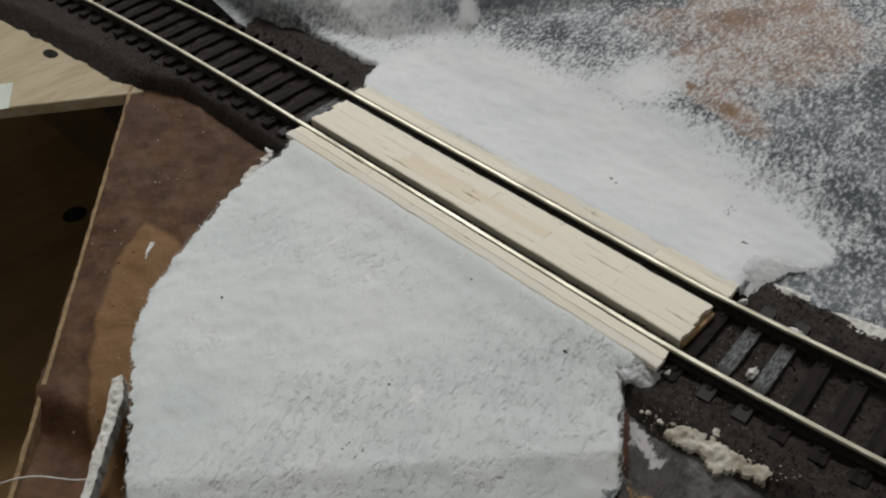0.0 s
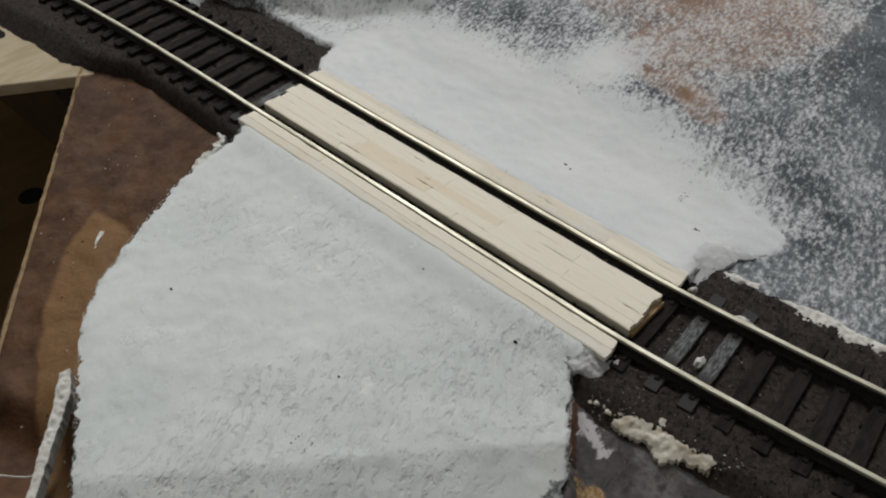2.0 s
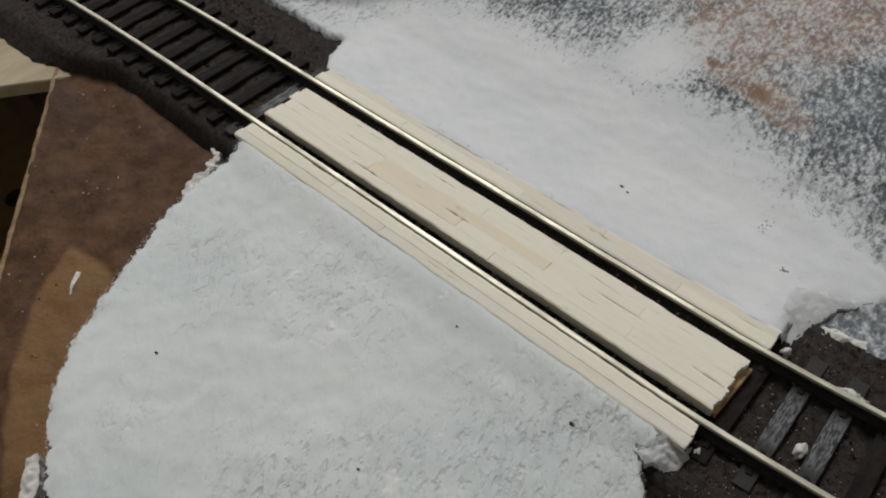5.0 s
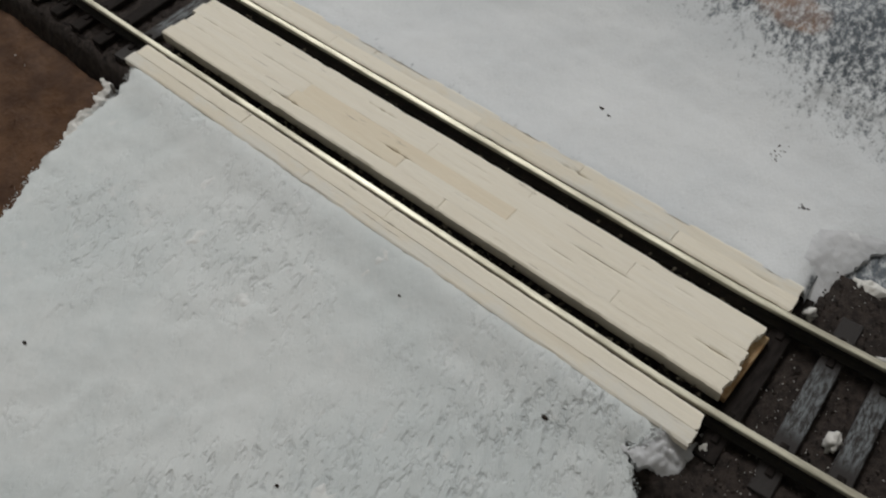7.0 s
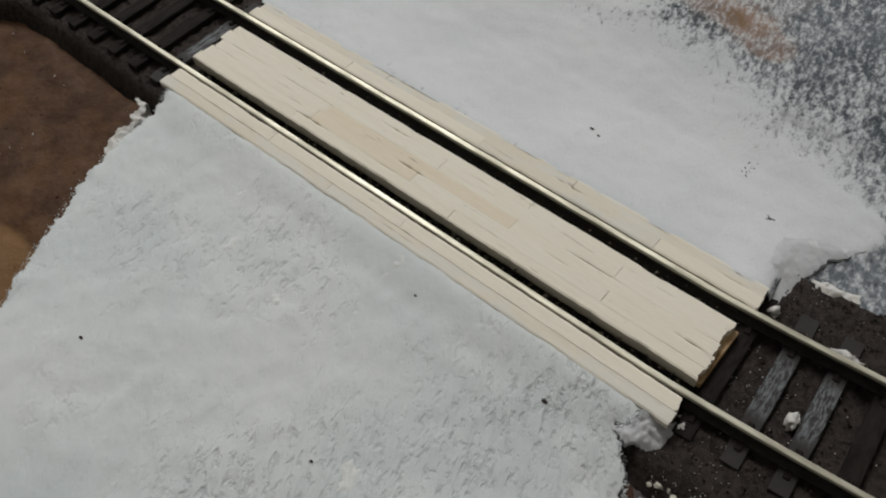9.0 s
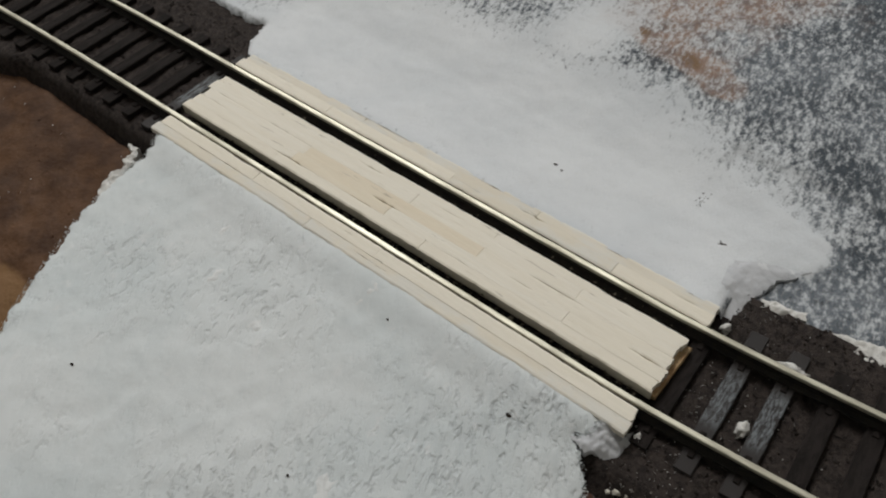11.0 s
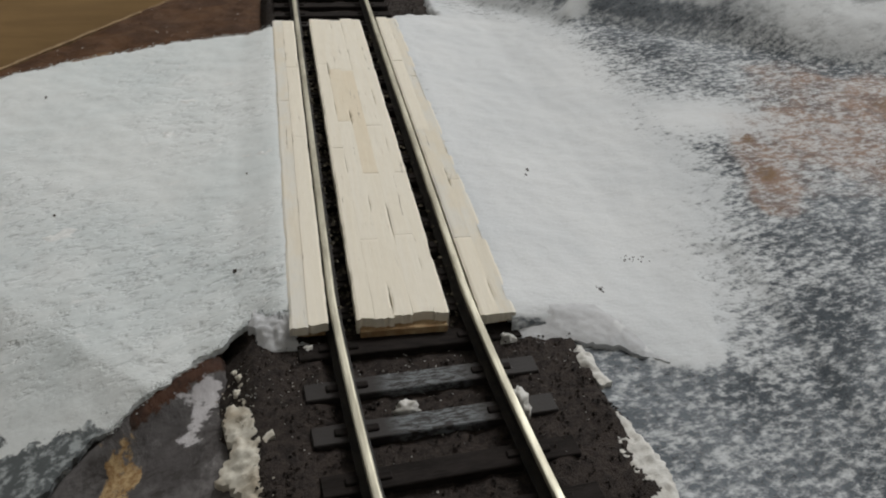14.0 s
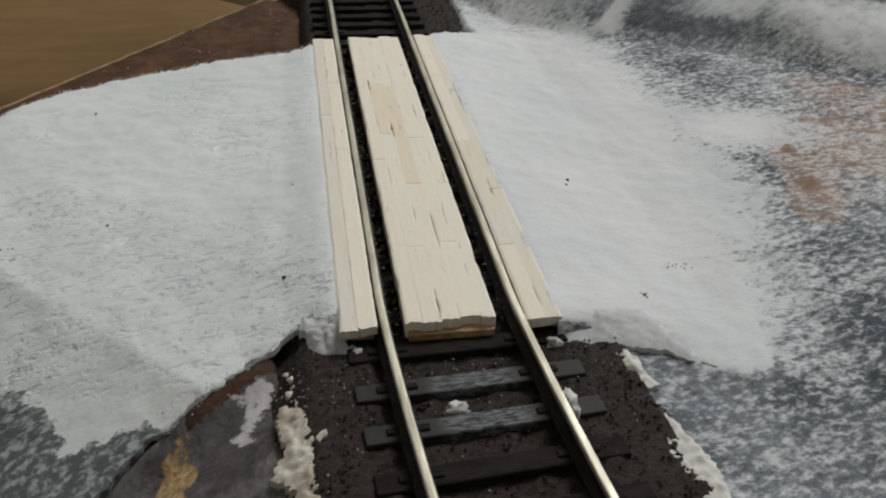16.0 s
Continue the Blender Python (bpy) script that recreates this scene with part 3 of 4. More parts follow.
point_values(bank, "white_smear", lambda x, y: 0.72 * math.exp(-(edge_distance([(-2.38, -0.25), (-2.42, -0.55), (-2.5, -0.8), (-2.62, -1.0)], x, y, False) / 0.17) ** 2) + 0.5 * math.exp(-(edge_distance([(-2.5, -0.4), (-2.85, -0.45)], x, y, False) / 0.13) ** 2))
tagged(bank, "dark grey rocky bank smeared with white plaster", "bank", kind="structure")


def card_height(x, y):
    z = -0.34 - 0.085 * max(0.0, -x - 2.0) + 0.06 * turb(x, y, 0.7, 31) + 0.03 * turb(x, y, 2.6, 6) + 0.012 * turb(x, y, 8, 4)
    hollow = math.exp(-((x + 9.6) ** 2 / 0.5 + (y - 7.6) ** 2 / 1.6))
    hollow += 2.2 * math.exp(-(edge_distance([(-8.75, 6.75), (-9.6, 5.6), (-10.6, 4.6)], x, y, False) / 0.28) ** 2)
    return z - 0.7 * hollow + 0.25 * math.exp(-((x + 9.3) ** 2 / 0.15 + (y - 8.9) ** 2 / 0.3))


CARD = [(-1.7, 9.8), (-1.75, 12.0), (-1.7, 14.0), (-1.75, 16.5), (-2.15, 17.5), (-4.0, 15.4), (-5.75, 13.5), (-7.5, 11.5), (-9.1, 9.75), (-10.8, 7.75),
        (-13.5, 4.6), (-12.6, 3.6), (-10.7, 5.0), (-9.75, 5.95), (-9.1, 6.7), (-8.5, 7.2), (-7.4, 7.6), (-6.0, 8.2), (-4.0, 9.4)]
card = part("brown_card", sheet(ragged(CARD, 0.15, 0.04, 8), card_height, 0.13, 0.25, 0.0), brown_mat, None, smooth=True)
tagged(card, "brown painted card slope with a bare tan patch", "card slope", kind="structure")
TAN = [(-5.2, 12.0), (-5.0, 10.8), (-5.3, 9.8), (-7.4, 8.2), (-8.8, 6.4), (-9.9, 5.6), (-9.5, 7.3), (-8.6, 8.7), (-7.4, 10.4), (-6.3, 11.4)]
point_values(card, "bare_card", lambda x, y: min(1.0, max(0.0, 0.5 + depth_in(TAN, x, y) / 0.7)))

# ---- plywood rim, box and board ----


def strip(a, b, w, z0a, z0b, h, steps, seed, out):
    """A rough edge band from a to b, w wide, h high."""
    bm = bmesh.new()
    a, b = Vector(a), Vector(b)
    side = Vector((-(b - a).y, (b - a).x)).normalized() * out
    loops = []
    for i in range(steps + 1):
        t = i / steps
        p = a.lerp(b, t)
        j = 0.03 * turb(p.x, p.y, 2.5, seed)
        z = z0a + (z0b - z0a) * t + 0.02 * wobble(p.x, p.y, 4, seed)
        q = p + side * (w + j)
        loops.append([bm.verts.new((*p, z - h)), bm.verts.new((*p, z)), bm.verts.new((*p.lerp(q, 0.8), z + 0.01)), bm.verts.new((*q, z - 0.03)), bm.verts.new((*q, z - h))])
    for i in range(steps):
        for k in range(5):
            bm.faces.new((loops[i][k], loops[i][(k + 1) % 5], loops[i + 1][(k + 1) % 5], loops[i + 1][k]))
    for l in (loops[0], loops[-1]):
        bm.faces.new(l)
    bmesh.ops.recalc_face_normals(bm, faces=bm.faces[:])
    return bm


rim = part("trim", strip((-2.2, 17.45), (-13.4, 4.5), 0.11, -0.34, -1.25, 1.6, 120, 3, -1), edge_mat, None)
tagged(rim, "raw splintered plywood rim along the brown slope", "rim", kind="structure")

board = thing("plywood_board", (-6, 22, -0.75), "pale bare plywood board beside the trackbed", "board", kind="structure")
bm = bmesh.new()
outline = [(-2.05, 16.55), (-1.4, 18.0), (-1.4, 34), (-24, 34), (-24, 33.5)]
top = [bm.verts.new((x, y, -0.36)) for x, y in outline]
low = [bm.verts.new((x, y, -0.72)) for x, y in outline]
bm.faces.new(top)
bm.faces.new(low[::-1])
for i in range(len(outline)):
    j = (i + 1) % len(outline)
    bm.faces.new((low[i], low[j], top[j], top[i]))
bmesh.ops.recalc_face_normals(bm, faces=bm.faces[:])
bmesh.ops.bevel(bm, geom=[e for e in bm.edges if abs(e.verts[0].co.z - e.verts[1].co.z) < 0.01], offset=0.03, segments=1, affect="EDGES")
part("panel", bm, board_mat, board)
# no real bore: a flat black disc gives the hole's inner shade
bm = bmesh.new()
bmesh.ops.create_circle(bm, cap_ends=True, segments=20, radius=0.27)
for v in bm.verts:
    v.co = Vector((v.co.x * 0.7 - 3.1, v.co.y * 1.3 + 21.0, -0.356))
part("knot_hole", bm, black_mat, board, "flat black disc painted as the shade in a drilled hole")

HOLE = (-3.5, 24.9)
box_floor = part("box_floor", box(-44, -1.0, -2, 59, -9.4, -9.0), box_board, None)
tagged(box_floor, "dark brown hardboard floor inside the layout frame", "hardboard", kind="structure")
# the floor's hole is a flat disc too, its darkness only colour
bm = bmesh.new()
bmesh.ops.create_circle(bm, cap_ends=True, segments=24, radius=0.33)
for v in bm.verts:
    v.co = Vector((v.co.x * 1.5 + HOLE[0], v.co.y * 1.5 + HOLE[1], -8.995))
part("drilled_hole", bm, black_mat, box_floor, "flat black disc standing for the dark inside a drilled hole")

bm = bmesh.new()
slip = [(-4.66, 20.25), (-5.35, 19.02), (-7.3, 20.1), (-6.5, 21.5)]
over = [bm.verts.new((x, y, -0.335)) for x, y in slip]
under = [bm.verts.new((x, y, -0.355)) for x, y in slip]
bm.faces.new(over)
bm.faces.new(under[::-1])
for i in range(4):
    bm.faces.new((under[i], under[(i + 1) % 4], over[(i + 1) % 4], over[i]))
bmesh.ops.recalc_face_normals(bm, faces=bm.faces[:])
alone("paper_slip", bm, paper_mat, (-6, 20.2, -0.355), "pale green-white paper slip lying on the plywood board", "paper")

# ---- track: rails, sleepers, chairs ----
track = thing("railway_track", (0, 5, 0), "model railway track with bright rails on dark plastic sleepers", "railway track")


def sweep(profile, off, y0, y1, step):
    bm = bmesh.new()
    loops = []
    n = int((y1 - y0) / step)
    for i in range(n + 1):
        y = y0 + (y1 - y0) * i / n
        loops.append([bm.verts.new((*along(y, off + px), pz)) for px, pz in profile])
    k = len(profile)
    for i in range(n):
        for j in range(k):
            bm.faces.new((loops[i][j], loops[i][(j + 1) % k], loops[i + 1][(j + 1) % k], loops[i + 1][j]))
    bm.faces.new(loops[0])
    bm.faces.new(loops[-1][::-1])
    bmesh.ops.recalc_face_normals(bm, faces=bm.faces[:])
    return bm


WEB = [(-0.11, 0.2), (0.11, 0.2), (0.11, 0.225), (0.025, 0.245), (0.02, 0.38), (-0.02, 0.38), (-0.025, 0.245), (-0.11, 0.225)]
HEAD = [(-0.045, 0.375), (0.045, 0.375), (0.05, 0.39), (0.05, 0.432), (0.04, 0.447), (0.02, TOP), (-0.02, TOP), (-0.04, 0.447), (-0.05, 0.432), (-0.05, 0.39)]
for side in (-1, 1):
    rail = part("rail", sweep(WEB, side * 0.87, FIRST, LAST, 0.3), web_mat, track, "dark painted rail web")
    part("rail_head", sweep(HEAD, side * 0.87, FIRST, LAST, 0.3), rail_metal, rail, "bright nickel silver rail head")

PITCH = 0.68
sleeper_mesh = chair_mesh = None
for i in range(-11, 44):
    y = -0.17 + i * PITCH
    x, yy = along(y, 0)
    turn = -math.atan((track_x(y + 0.01) - track_x(y - 0.01)) / 0.02)
    if sleeper_mesh is None:
        bm = box(-1.36, 1.44, -0.142, 0.142, 0.0, 0.2, 0.012)
        for v in bm.verts:
            v.co.z += 0.008 * wobble(v.co.x, v.co.y, 3, 1)
            v.co *= CM
        sleeper_mesh = bpy.data.meshes.new("sleeper")
        bm.to_mesh(sleeper_mesh)
        bm.free()
        sleeper_mesh.materials.append(sleeper_mat)
        grey_mesh = sleeper_mesh.copy()
        grey_mesh.materials[0] = grey_sleeper
        bm = box(-0.075, 0.075, -0.05, 0.05, 0.19, 0.228, 0.012)
        for v in bm.verts:
            v.co *= CM
        chair_mesh = bpy.data.meshes.new("chair")
        bm.to_mesh(chair_mesh)
        bm.free()
        chair_mesh.materials.append(sleeper_mat)
    grey = i in (-1, -2, 17)
    ob = new("sleeper", grey_mesh if grey else sleeper_mesh)
    ob.parent = track
    ob.matrix_basis = Matrix.Translation(Vector((x, yy, 0)) * CM - track.location) @ Matrix.Rotation(turn, 4, "Z")
    if grey:
        tagged(ob, "grey dusted sleeper")
    for off in (-1.04, -0.70, 0.70, 1.04):
        c = new("rail_chair", chair_mesh)
        c.parent = ob
        c.location = (off * CM, 0, 0)

# ---- timber crossing ----


def plank(x0, x1, y0, y1, z0, z1, seed, tear=0.0, rough=(0, 0)):
    """One strip: worn edges, a slightly uneven top, a torn near end."""
    bm = bmesh.new()
    nx, ny = 6, max(6, int((y1 - y0) / 0.09))
    rows = []
    for j in range(ny + 1):
        v = j / ny
        row = []
        for i in range(nx + 1):
            u = i / nx
            x = x0 + (x1 - x0) * u
            y = y0 + 0.004 + (y1 - y0 - 0.008) * v
            z = z1 + 0.004 * turb(x, y, 1.5, 3) + 0.002 * turb(x * 3, y, 2, seed)
            if tear and v < 0.4:
                y += tear * (1 - v * 2.5) * (abs(turb(x, 0, 9, seed)) + 0.5 * abs(wobble(x, 0, 22, seed)))
            if i in (0, nx):
                edge = x0 if i == 0 else x1
                crack = max(0.0, noise.noise(Vector((edge * 31, y * 1.3, 2.0))) - 0.14) * (0.3 + 0.7 * (noise.noise(Vector((edge * 31, y * 5, 7.0))) > -0.15))
                free = (i == 0 and edge == rough[0]) or (i == nx and edge == rough[1])
                inset = 0.0001 + 0.026 * crack + (0.012 * abs(turb(x, y, 4, seed)) if free else 0)
                x += inset if i == 0 else -inset
                z -= 0.0002 + 0.03 * crack + (0.012 if free else 0)
            if j in (0, ny):
                z -= 0.002 + 0.004 * (seed * 7 % 1)
            row.append(bm.verts.new((x, y, z)))
        rows.append(row)
    for j in range(ny):
        for i in range(nx):
            bm.faces.new((rows[j][i], rows[j][i + 1], rows[j + 1][i + 1], rows[j + 1][i]))
    rim = rows[0] + [r[-1] for r in rows[1:]] + rows[-1][-2::-1] + [r[0] for r in rows[-2:0:-1]]
    low = [bm.verts.new((v.co.x, v.co.y, z0)) for v in rim]
    k = len(rim)
    for i in range(k):
        bm.faces.new((rim[(i + 1) % k], rim[i], low[i], low[(i + 1) % k]))
    bm.faces.new(low[::-1])
    bmesh.ops.recalc_face_normals(bm, faces=bm.faces[:])
    return bm


def panel(label, cols, joints, y0, y1, warm, tear, base, floor, tops):
    ob = thing("crossing_panel", base, label, "timber crossing", "timber panels of the crossing")
    seed = base[0] * 3 + 11
    for c in range(len(cols) - 1):
        stops = [y0 + tops[c][1], *joints[c], y1 - 0.05 * ((c * 7) % 3)]
        for k in range(len(stops) - 1):
            seed += 1.7
            part("plank", plank(cols[c], cols[c + 1], stops[k], stops[k + 1], floor, tops[c][0] + 0.0015 * ((c + k) % 2), seed, tear if k == 0 else 0, (cols[0], cols[-1])), (warm_wood if tear == 0.05 and base[0] == 0 else smeared_wood) if (c, k) in warm else pale_wood, ob)
    return ob


mid = panel("pale strip-wood deck between the rails with chipped end", [-0.60, -0.37, -0.13, 0.11, 0.38, 0.57],
            [[4.6, 8.3], [1.78, 5.6, 8.0], [3.68, 7.9], [1.86, 5.4], [3.68, 9.0]], -0.03, 11.0, {(1, 2), (2, 1)}, 0.05, (0, 5.5, 0.2), 0.225,
            [(0.45, 0.02), (0.452, 0.0), (0.451, 0.03), (0.4515, 0.08), (0.4495, 0.04)])
part("under_strip", box(-0.56, 0.54, -0.06, 10.9, 0.2, 0.31, 0.01), wood_end, mid, "torn brown lower layer of wood")
left = panel("pale strip-wood planks outside the rail, edged with plaster", [-1.42, -1.19, -0.94], [[6.6], [5.1, 8.2]], -0.05, 11.0, {(0, 0), (0, 1)}, 0.06, (-1.2, 5.5, 0.2), 0.30,
             [(0.424, 0.0), (0.431, 0.02)])
right = panel("pale strip-wood planks outside the rail, partly plastered", [0.945, 1.20, 1.42], [[1.7, 5.2, 8.4], [3.4, 7.6]], -0.1, 11.1, {(0, 1), (1, 0), (1, 1), (1, 2)}, 0.05, (1.2, 5.5, 0.2), 0.30,
              [(0.45, 0.0), (0.435, 0.03)])

for outer, x0, x1 in ((left, -1.36, -0.98), (right, 0.99, 1.36)):
    part("under_strip", box(x0, x1, 0.10, 10.85, 0.15, 0.305, 0.01), wood_end, outer, "shaded brown lower layer of wood")

# ---- lumps, crumbs and threads ----
LUMPS = [((-0.16, -1.30, 0.15), (0.13, 0.09, 0.10)), ((1.13, -1.45, 0.22), (0.09, 0.22, 0.13)), ((-1.22, -0.17, 0.14), (0.08, 0.06, 0.08)), ((-1.08, -0.28, 0.12), (0.05, 0.05, 0.06)),
         ((1.28, -0.26, 0.14), (0.10, 0.09, 0.10)), ((-2.05, 10.98, -0.2), (0.10, 0.08, 0.12)), ((-1.72, 17.4, -0.3), (0.14, 0.16, 0.14)), ((-2.2, 17.2, -0.38), (0.08, 0.14, 0.1)),
         ((-2.5, 10.9, -0.3), (0.12, 0.08, 0.12))]
for k, (c, s) in enumerate(LUMPS):
    alone("plaster_lump", lump(c, s, k * 3.1 + 1, rough=0.6, sub=3), crumb, (c[0], c[1], c[2] - s[2]), "small rough white plaster lump beside the track", "plaster lump", "plaster lumps", smooth=True)


def patch(name, outline, level, bumps, thick, material, seed, label, category, group="", edge=0.06):
    """A crust with a torn rim and a rough top."""
    poly = ragged(outline, 0.028, edge, seed)

    def height(x, y):
        d = edge_distance([(p.x, p.y) for p in poly], x, y)
        return level(x, y) + bumps * (0.45 + 0.8 * turb(x, y, 3.5, seed) + 0.7 * turb(x, y, 10, seed) + 0.5 * turb(x, y, 24, seed)) * min(1, 0.35 + d / 0.1)

    cx = sum(p[0] for p in outline) / len(outline)
    cy = sum(p[1] for p in outline) / len(outline)
    return alone(name, sheet(poly, height, 0.036, thick, 0.02), material, (cx, cy, level(cx, cy) - thick), label, category, group, smooth=True)


random.seed(12)
patch("plaster_edge", [(-1.85, 0.55), (-1.35, 0.42), (-1.33, 0.0), (-1.05, -0.03), (-1.0, -0.14), (-1.3, -0.2), (-1.45, -0.12), (-1.6, -0.22), (-1.78, 0.0), (-1.84, 0.25)],
      lambda x, y: 0.10 + 0.25 * min(1, max(0, (y + 0.2) / 0.42)) - 0.2 * max(0, -1.5 - x), 0.055, 0.2, plaster_lip, 3, "grey-white torn plaster edge at the crossing's end", "plaster edge", "plaster edges", 0.13)
patch("plaster_edge", [(1.40, 0.25), (1.9, 0.3), (2.6, 0.25), (3.0, -0.35), (3.25, -0.85), (2.95, -0.7), (2.7, -0.5), (2.4, -0.42), (2.1, -0.32), (1.75, -0.34), (1.5, -0.42), (1.25, -0.3), (1.22, -0.12), (1.42, -0.1)],
      lambda x, y: 0.10 + 0.21 * min(1, max(0, (y + 0.45 - 0.28 * (1.6 - x) * 0.4) / 0.6)) * max(0.2, min(1, (3.6 - x) / 1.6)), 0.016, 0.25, plaster_lip, 9, "thin grey-white plaster lip curling down to the trackbed", "plaster edge", "plaster edges", 0.05)
patch("plaster_ridge", [(2.02, -0.5), (2.2, -0.46), (2.26, -0.8), (2.36, -1.15), (2.2, -1.2), (2.1, -0.9)], lambda x, y: 0.16, 0.06, 0.3, crumb, 15, "white plaster ridge along the trackbed's edge", "plaster ridge", "plaster ridges", 0.05)
patch("plaster_ridge", [(2.0, -1.45), (2.16, -1.38), (2.26, -1.6), (2.36, -1.95), (2.46, -2.35), (2.46, -3.0), (2.55, -4.2), (2.25, -4.2), (2.1, -3.0), (2.0, -2.4), (2.02, -2.1), (2.1, -1.9), (2.05, -1.7)],
      lambda x, y: 0.14, 0.05, 0.3, crumb, 19, "white plaster ridge along the trackbed's edge", "plaster ridge", "plaster ridges", 0.06)
patch("filler_crust", [(-2.24, -0.95), (-2.12, -0.80), (-2.02, -0.95), (-1.90, -0.82), (-1.80, -1.05), (-1.86, -1.25), (-1.74, -1.5), (-1.80, -1.75), (-1.72, -2.1), (-1.72, -2.6), (-1.98, -2.6), (-2.04, -2.1), (-2.24, -1.85), (-2.16, -1.65), (-2.02, -1.45), (-2.18, -1.22)],
      lambda x, y: 0.03 + 0.45 * (x + 2.0), 0.05, 0.4, cream, 27, "crumbly cream filler crust on the trackbed's edge", "filler crust", edge=0.12)
for k, (x, y, r) in enumerate(((-2.03, -0.35, 0.055), (-2.0, -0.5, 0.04), (-2.06, -0.62, 0.05), (-1.97, -0.7, 0.04), (-2.1, -0.25, 0.03))):
    alone("filler_crumb", lump((x, y, -0.02), (r, r * 1.2, r * 0.6), k + 61, rough=0.7, sub=3), cream, (x, y, -0.02 - r * 0.6), "small cream filler crumb on the trackbed's edge", "filler crumb", "filler crumbs", smooth=True)
patch("plaster_edge", [(-1.75, 11.6), (-1.68, 11.25), (-2.05, 10.95), (-2.6, 10.8), (-3.1, 10.5), (-2.95, 10.95), (-2.55, 11.2), (-2.3, 11.1), (-2.1, 11.3), (-1.9, 11.3)], lambda x, y: -0.10 + 0.5 * max(0, 10.85 - y), 0.07, 0.3, crumb, 37, "white plaster splashes over the brown slope's edge", "plaster edge", "plaster edges", 0.1)
patch("plaster_smear", [(-5.5, 11.25), (-5.7, 11.05), (-5.95, 10.8), (-5.88, 10.75), (-5.6, 11.0), (-5.45, 11.12)], lambda x, y: card_height(x, y) + 0.03, 0.02, 0.05, crumb, 41, "white plaster smear on the brown slope", "plaster smear", edge=0.05)

# torn plaster strip standing off the road's rim, with a thread caught on it
patch("plaster_strip", [(-8.05, 8.0), (-8.25, 8.05), (-8.85, 7.35), (-9.4, 6.8), (-9.95, 6.2), (-10.7, 5.4), (-10.6, 5.3), (-9.8, 6.1), (-9.3, 6.6), (-8.75, 7.1), (-8.3, 7.5)], lambda x, y: -0.46 - 0.08 * (-x - 8.2), 0.05, 0.3, crumb, 45, "torn cream plaster strip beside the snow road", "plaster strip", edge=0.03)
part_points = [(-10.9 + 0.12 * k, 7.55 - 0.10 * k - 0.02 * math.sin(k * 0.8), -0.62 + 0.14 * math.sin(k * 0.5)) for k in range(12)]


def scatter(count, place, sizes, seed):
    """Many tiny angular grains in one mesh."""
    rng = random.Random(seed)
    verts, faces = [], []
    for _ in range(count):
        p = place(rng)
        if p is None:
            continue
        s = rng.uniform(*sizes)
        k = len(verts)
        for dx, dy, dz in ((1, 0, 0), (-1, 0, 0), (0, 1, 0), (0, -1, 0), (0, 0, 1), (0, 0, -1)):
            w = s * rng.uniform(0.6, 1.3)
            verts.append(((p[0] + dx * w) * CM, (p[1] + dy * w) * CM, (p[2] + dz * w * 0.8) * CM))
        for a, b, c in ((0, 2, 4), (2, 1, 4), (1, 3, 4), (3, 0, 4), (2, 0, 5), (1, 2, 5), (3, 1, 5), (0, 3, 5)):
            faces.append((k + a, k + b, k + c))
    me = bpy.data.meshes.new("grains")
    me.from_pydata(verts, [], faces)
    return me


def on_bed(rng):
    y, o = rng.uniform(-5, 20), rng.uniform(-2.1, 2.2)
    if -0.1 < y < 11 and abs(o) < 1.45:
        return None
    return track_x(y) + o, y, bed_height(o, y) + 0.01


me = scatter(11000, on_bed, (0.008, 0.032), 5)
me.materials.append(bed_mat)
tagged(new("ballast", me), "fine dark grit on the trackbed", "ballast", kind="stuff")


def crumbs_near(rng):
    y = -abs(rng.gauss(0, 0.9)) - 0.05
    o = rng.uniform(-2.1, 2.2)
    return track_x(y) + o, y, bed_height(o, y) + 0.015


me = scatter(360, crumbs_near, (0.003, 0.012), 6)
me.materials.append(crumb)
tagged(new("plaster_crumbs", me), "tiny white plaster crumbs strewn on the trackbed", "crumbs", kind="stuff")


def on_card(rng):
    x, y = rng.uniform(-10, -1.9), rng.uniform(6, 17)
    if not inside(CARD, x, y) or edge_distance(CARD, x, y) < 0.1:
        return None
    return x, y, card_height(x, y) + 0.005


for count, sizes, seed, material, name, label in ((120, (0.008, 0.026), 14, crumb, "plaster_crumbs", "white plaster crumbs strewn over the brown slope"), (260, (0.010, 0.035), 15, brown_mat, "soil_grains", "brown painted grit on the slope")):
    me = scatter(count, on_card, sizes, seed)
    me.materials.append(material)
    tagged(new(name, me), label, "grit", kind="stuff")


def filler_place(rng):
    y = -0.35 - 2.6 * rng.random() ** 1.3
    x = -2.16 + 0.16 * (-y - 0.4) + rng.gauss(0, 0.12)
    z = bed_height(x - track_x(y), y)
    return (x, y, z + 0.02) if z > -0.4 else (x, y, bank_height(x, y) + 0.02)


me = scatter(150, filler_place, (0.004, 0.018), 16)
me.materials.append(cream)
tagged(new("filler_crumbs", me), "cream filler crumbs spilt along the trackbed's edge", "crumbs", kind="stuff")


def fluff_place(rng):
    y = rng.uniform(0.1, 10.7)
    return rng.choice((-1, -1, -1, 1)) * rng.uniform(0.6, 0.8), y, rng.uniform(0.05, 0.3) if rng.random() < 0.6 else 0.1


me = scatter(900, fluff_place, (0.008, 0.045), 7)
me.materials.append(make_mottled("grey_shavings", (0.20, 0.18, 0.14), (0.07, 0.062, 0.05), 8, 0.9))
tagged(new("wood_shavings", me), "grey shavings caught in the flangeways of the crossing", "shavings", kind="stuff")

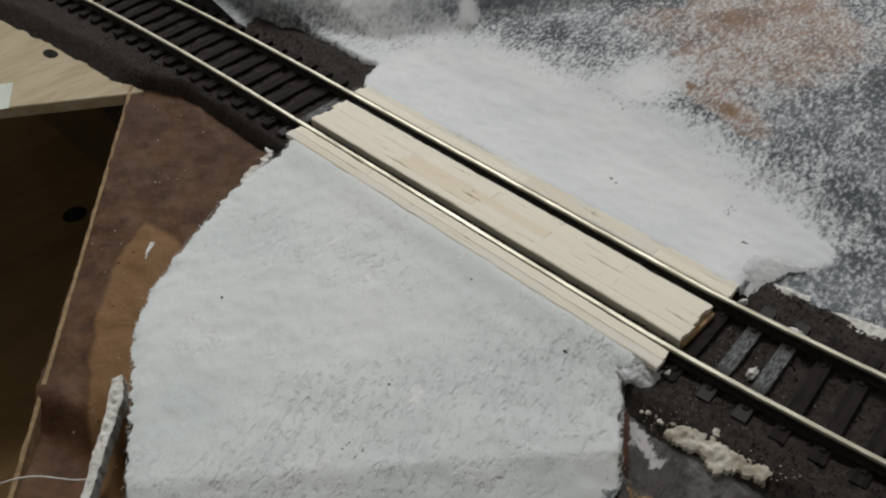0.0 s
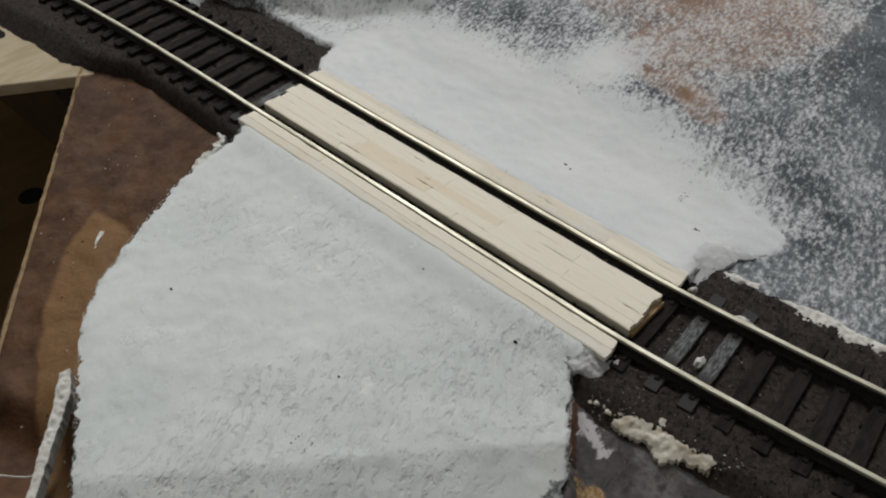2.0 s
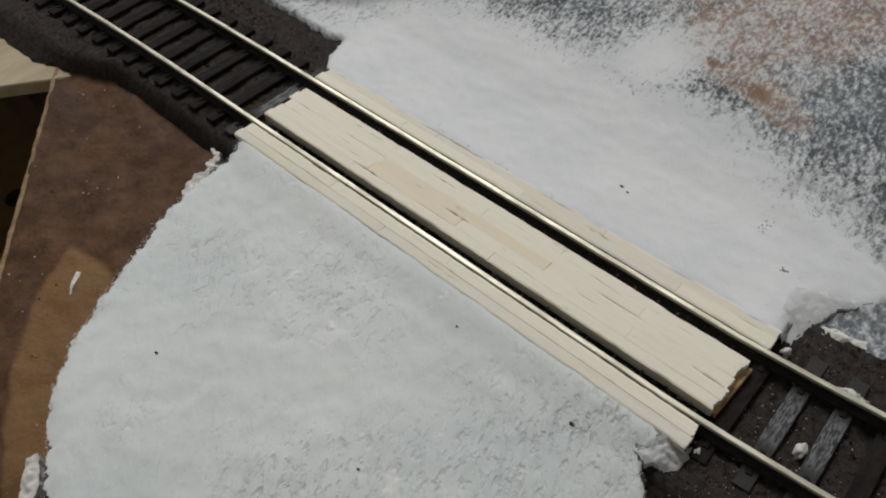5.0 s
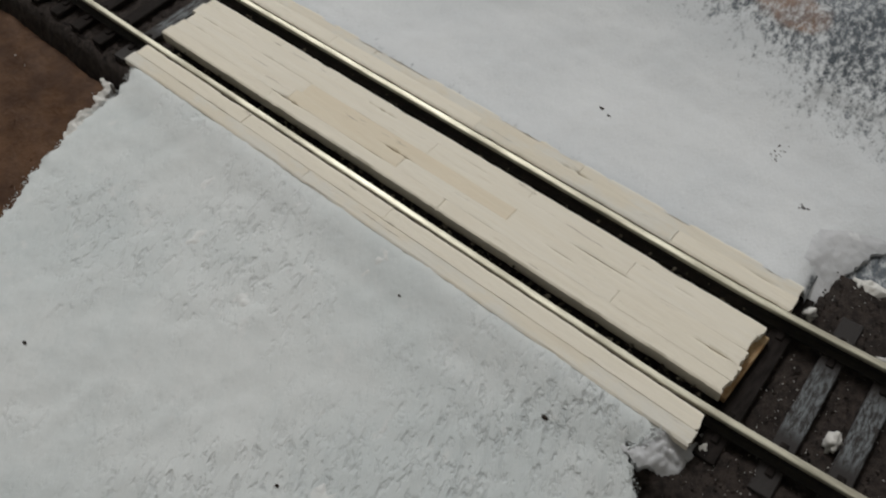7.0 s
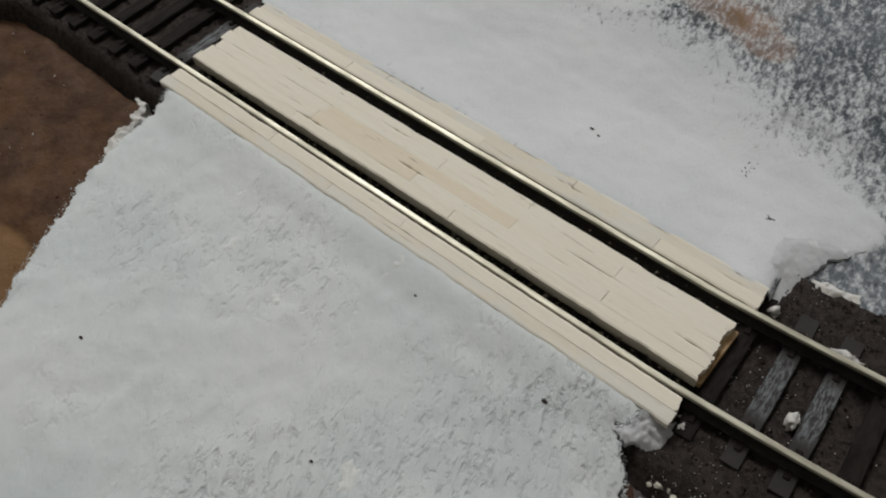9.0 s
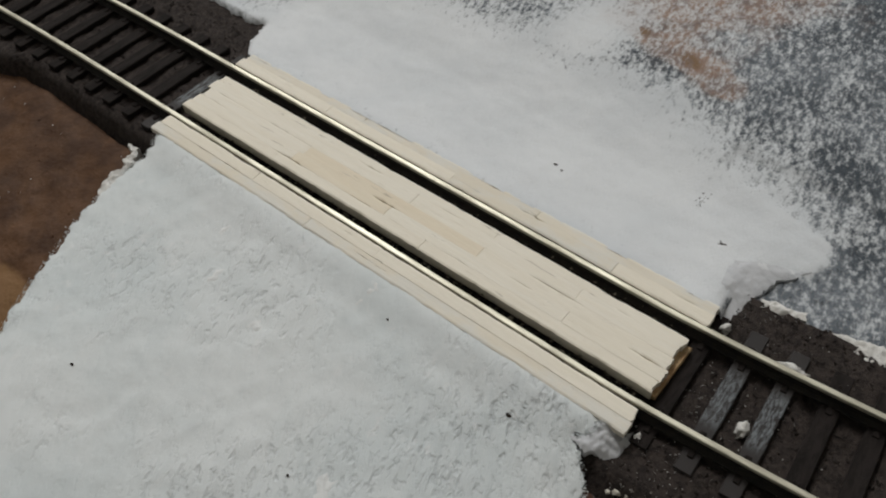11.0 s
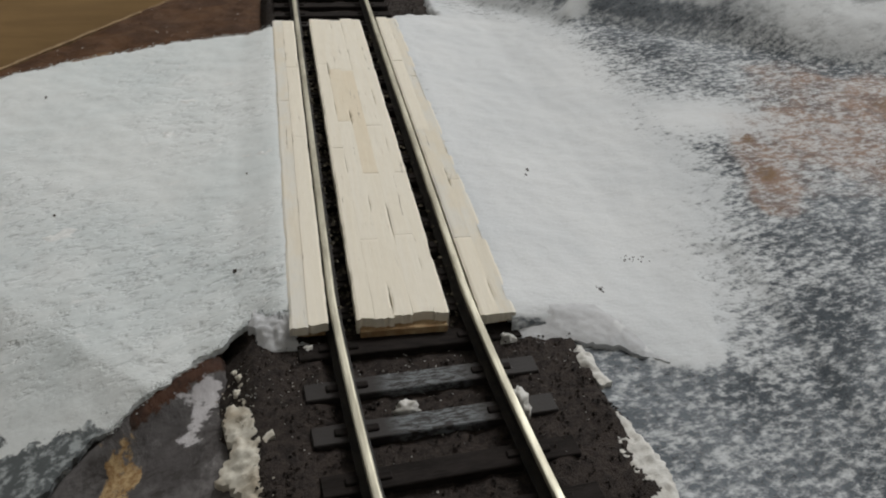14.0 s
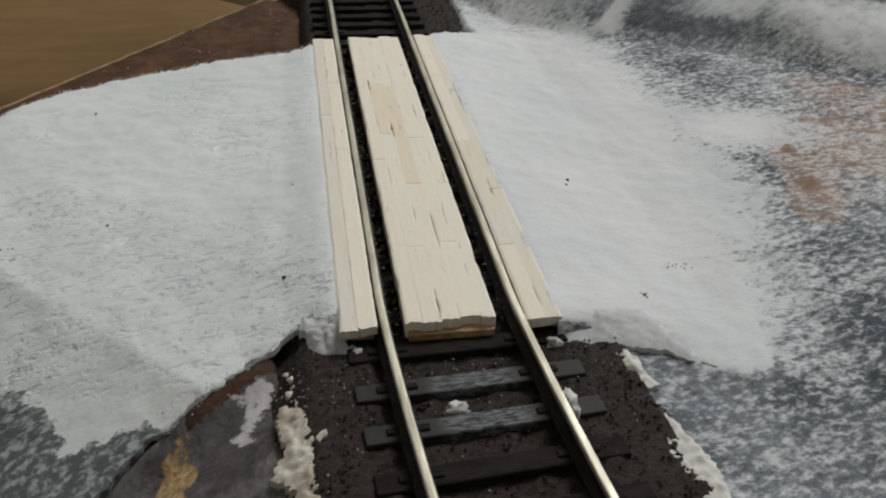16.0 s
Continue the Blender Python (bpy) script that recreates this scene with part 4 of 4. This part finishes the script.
def rim_place(rng):
    i = rng.choice((0, 1, 2, 3, 4, 5, 6, 7, 8, 9, 17, 18, 19, 20, 21, 22))
    a, b = Vector(ROAD[i]), Vector(ROAD[i + 1])
    p = a.lerp(b, rng.random())
    out = Vector((-(b - a).y, (b - a).x)).normalized() * rng.gauss(0.0, 0.03)
    x, y = p.x - out.x, p.y - out.y
    return x, y, road_height(x, y) - 0.05 + rng.uniform(-0.03, 0.05)


me = scatter(2200, rim_place, (0.004, 0.015), 23)
me.materials.append(plaster)
tagged(new("rim_crumbs", me), "white plaster grains along the torn rim of the road", "crumbs", kind="stuff")

for k, (x, y, r) in enumerate(DABS):
    lobes = [(x + r * (0.75 + 0.35 * math.sin(k + 2.3 * j)) * math.cos(j * 0.785), y + 0.7 * r * (0.75 + 0.35 * math.cos(k * 2 + 1.9 * j)) * math.sin(j * 0.785)) for j in range(8)]
    patch("plaster_dab", lobes, lambda x, y: road_height(x, y) + 0.014, 0.018, 0.03, dab_mat, 50 + k, "bright white dab of plaster on the snow road", "plaster dab", "plaster dabs", 0.03)

SPECKS = [(-5.68, 7.72, 0.036), (-2.1, 1.51, 0.048), (2.82, 0.61, 0.032), (2.87, 0.66, 0.02), (2.78, 0.65, 0.018), (2.84, 0.55, 0.02), (2.7, 3.99, 0.04), (-4.8, 3.54, 0.03), (-1.95, 4.08, 0.025), (2.62, 3.8, 0.03)]
SPECKS += [(3.44 + 0.027 * k, 1.42 + 0.07 * math.sin(k * 5), 0.009 + 0.005 * (k % 3)) for k in range(17)]
SPECKS += [(-6.16 + 0.13 * math.sin(k * 2.4), 3.03 + 0.15 * math.cos(k * 3.1), 0.008 + 0.006 * (k % 3)) for k in range(14)]
for x, y, s in SPECKS:
    z = (road_height if x < 0 else terrain_height)(x, y)
    alone("speck", lump((x, y, z + s * 0.1), (s * 0.8, s * 1.2, s * 0.35), x + 5, sub=1), bed_mat, (x, y, z - s * 0.3), "dark speck of grit on the white plaster", "speck", "specks")


def tube(points, r, sides=6):
    bm = bmesh.new()
    loops = []
    for i, p in enumerate(points):
        p = Vector(p)
        d = (Vector(points[min(i + 1, len(points) - 1)]) - Vector(points[max(i - 1, 0)])).normalized()
        u = d.cross(Vector((0, 0, 1))).normalized()
        w = u.cross(d)
        loops.append([bm.verts.new(p + r * (math.cos(a) * u + math.sin(a) * w)) for a in [2 * math.pi * k / sides for k in range(sides)]])
    for i in range(len(loops) - 1):
        for k in range(sides):
            bm.faces.new((loops[i][k], loops[i][(k + 1) % sides], loops[i + 1][(k + 1) % sides], loops[i + 1][k]))
    bm.faces.new(loops[0][::-1])
    bm.faces.new(loops[-1])
    bmesh.ops.recalc_face_normals(bm, faces=bm.faces[:])
    return bm


alone("thread", tube(part_points, 0.018), thread_mat, part_points[0], "loose white thread lying across the brown slope", "thread", smooth=True)

# ---- the room that closes the place ----
for name, b in (("wall_north", (-160, 160, 150, 160, -80, 150)), ("wall_south", (-160, 160, -160, -150, -80, 150)), ("wall_west", (-160, -150, -150, 150, -80, 150)), ("wall_east", (150, 160, -150, 150, -80, 150))):
    tagged(part(name, box(*b), wall_mat), "plain pale painted room wall", "wall", kind="structure")
tagged(part("floor", box(-160, 160, -160, 160, -90, -80), floor_mat), "brown room floor", "floor", kind="structure")
tagged(part("ceiling", box(-160, 160, -160, 160, 150, 160), wall_mat), "plain pale room ceiling", "ceiling", kind="structure")
tagged(part("baseboard", box(-1.2, 40, -12, 45, -9.4, -1.2, 0.1), hardboard), "layout baseboard under the plaster terrain", "baseboard", kind="structure")
bench = thing("workbench", (7, 7, -80), "brown wooden workbench under the model layout", "workbench")
part("benchtop", box(-45, 60, -45, 60, -12.6, -9.4, 0.2), hardboard, bench)
for lx in (-40, 50):
    for ly in (-40, 50):
        part("leg", box(lx, lx + 6, ly, ly + 6, -80, -12.6, 0.3), hardboard, bench)
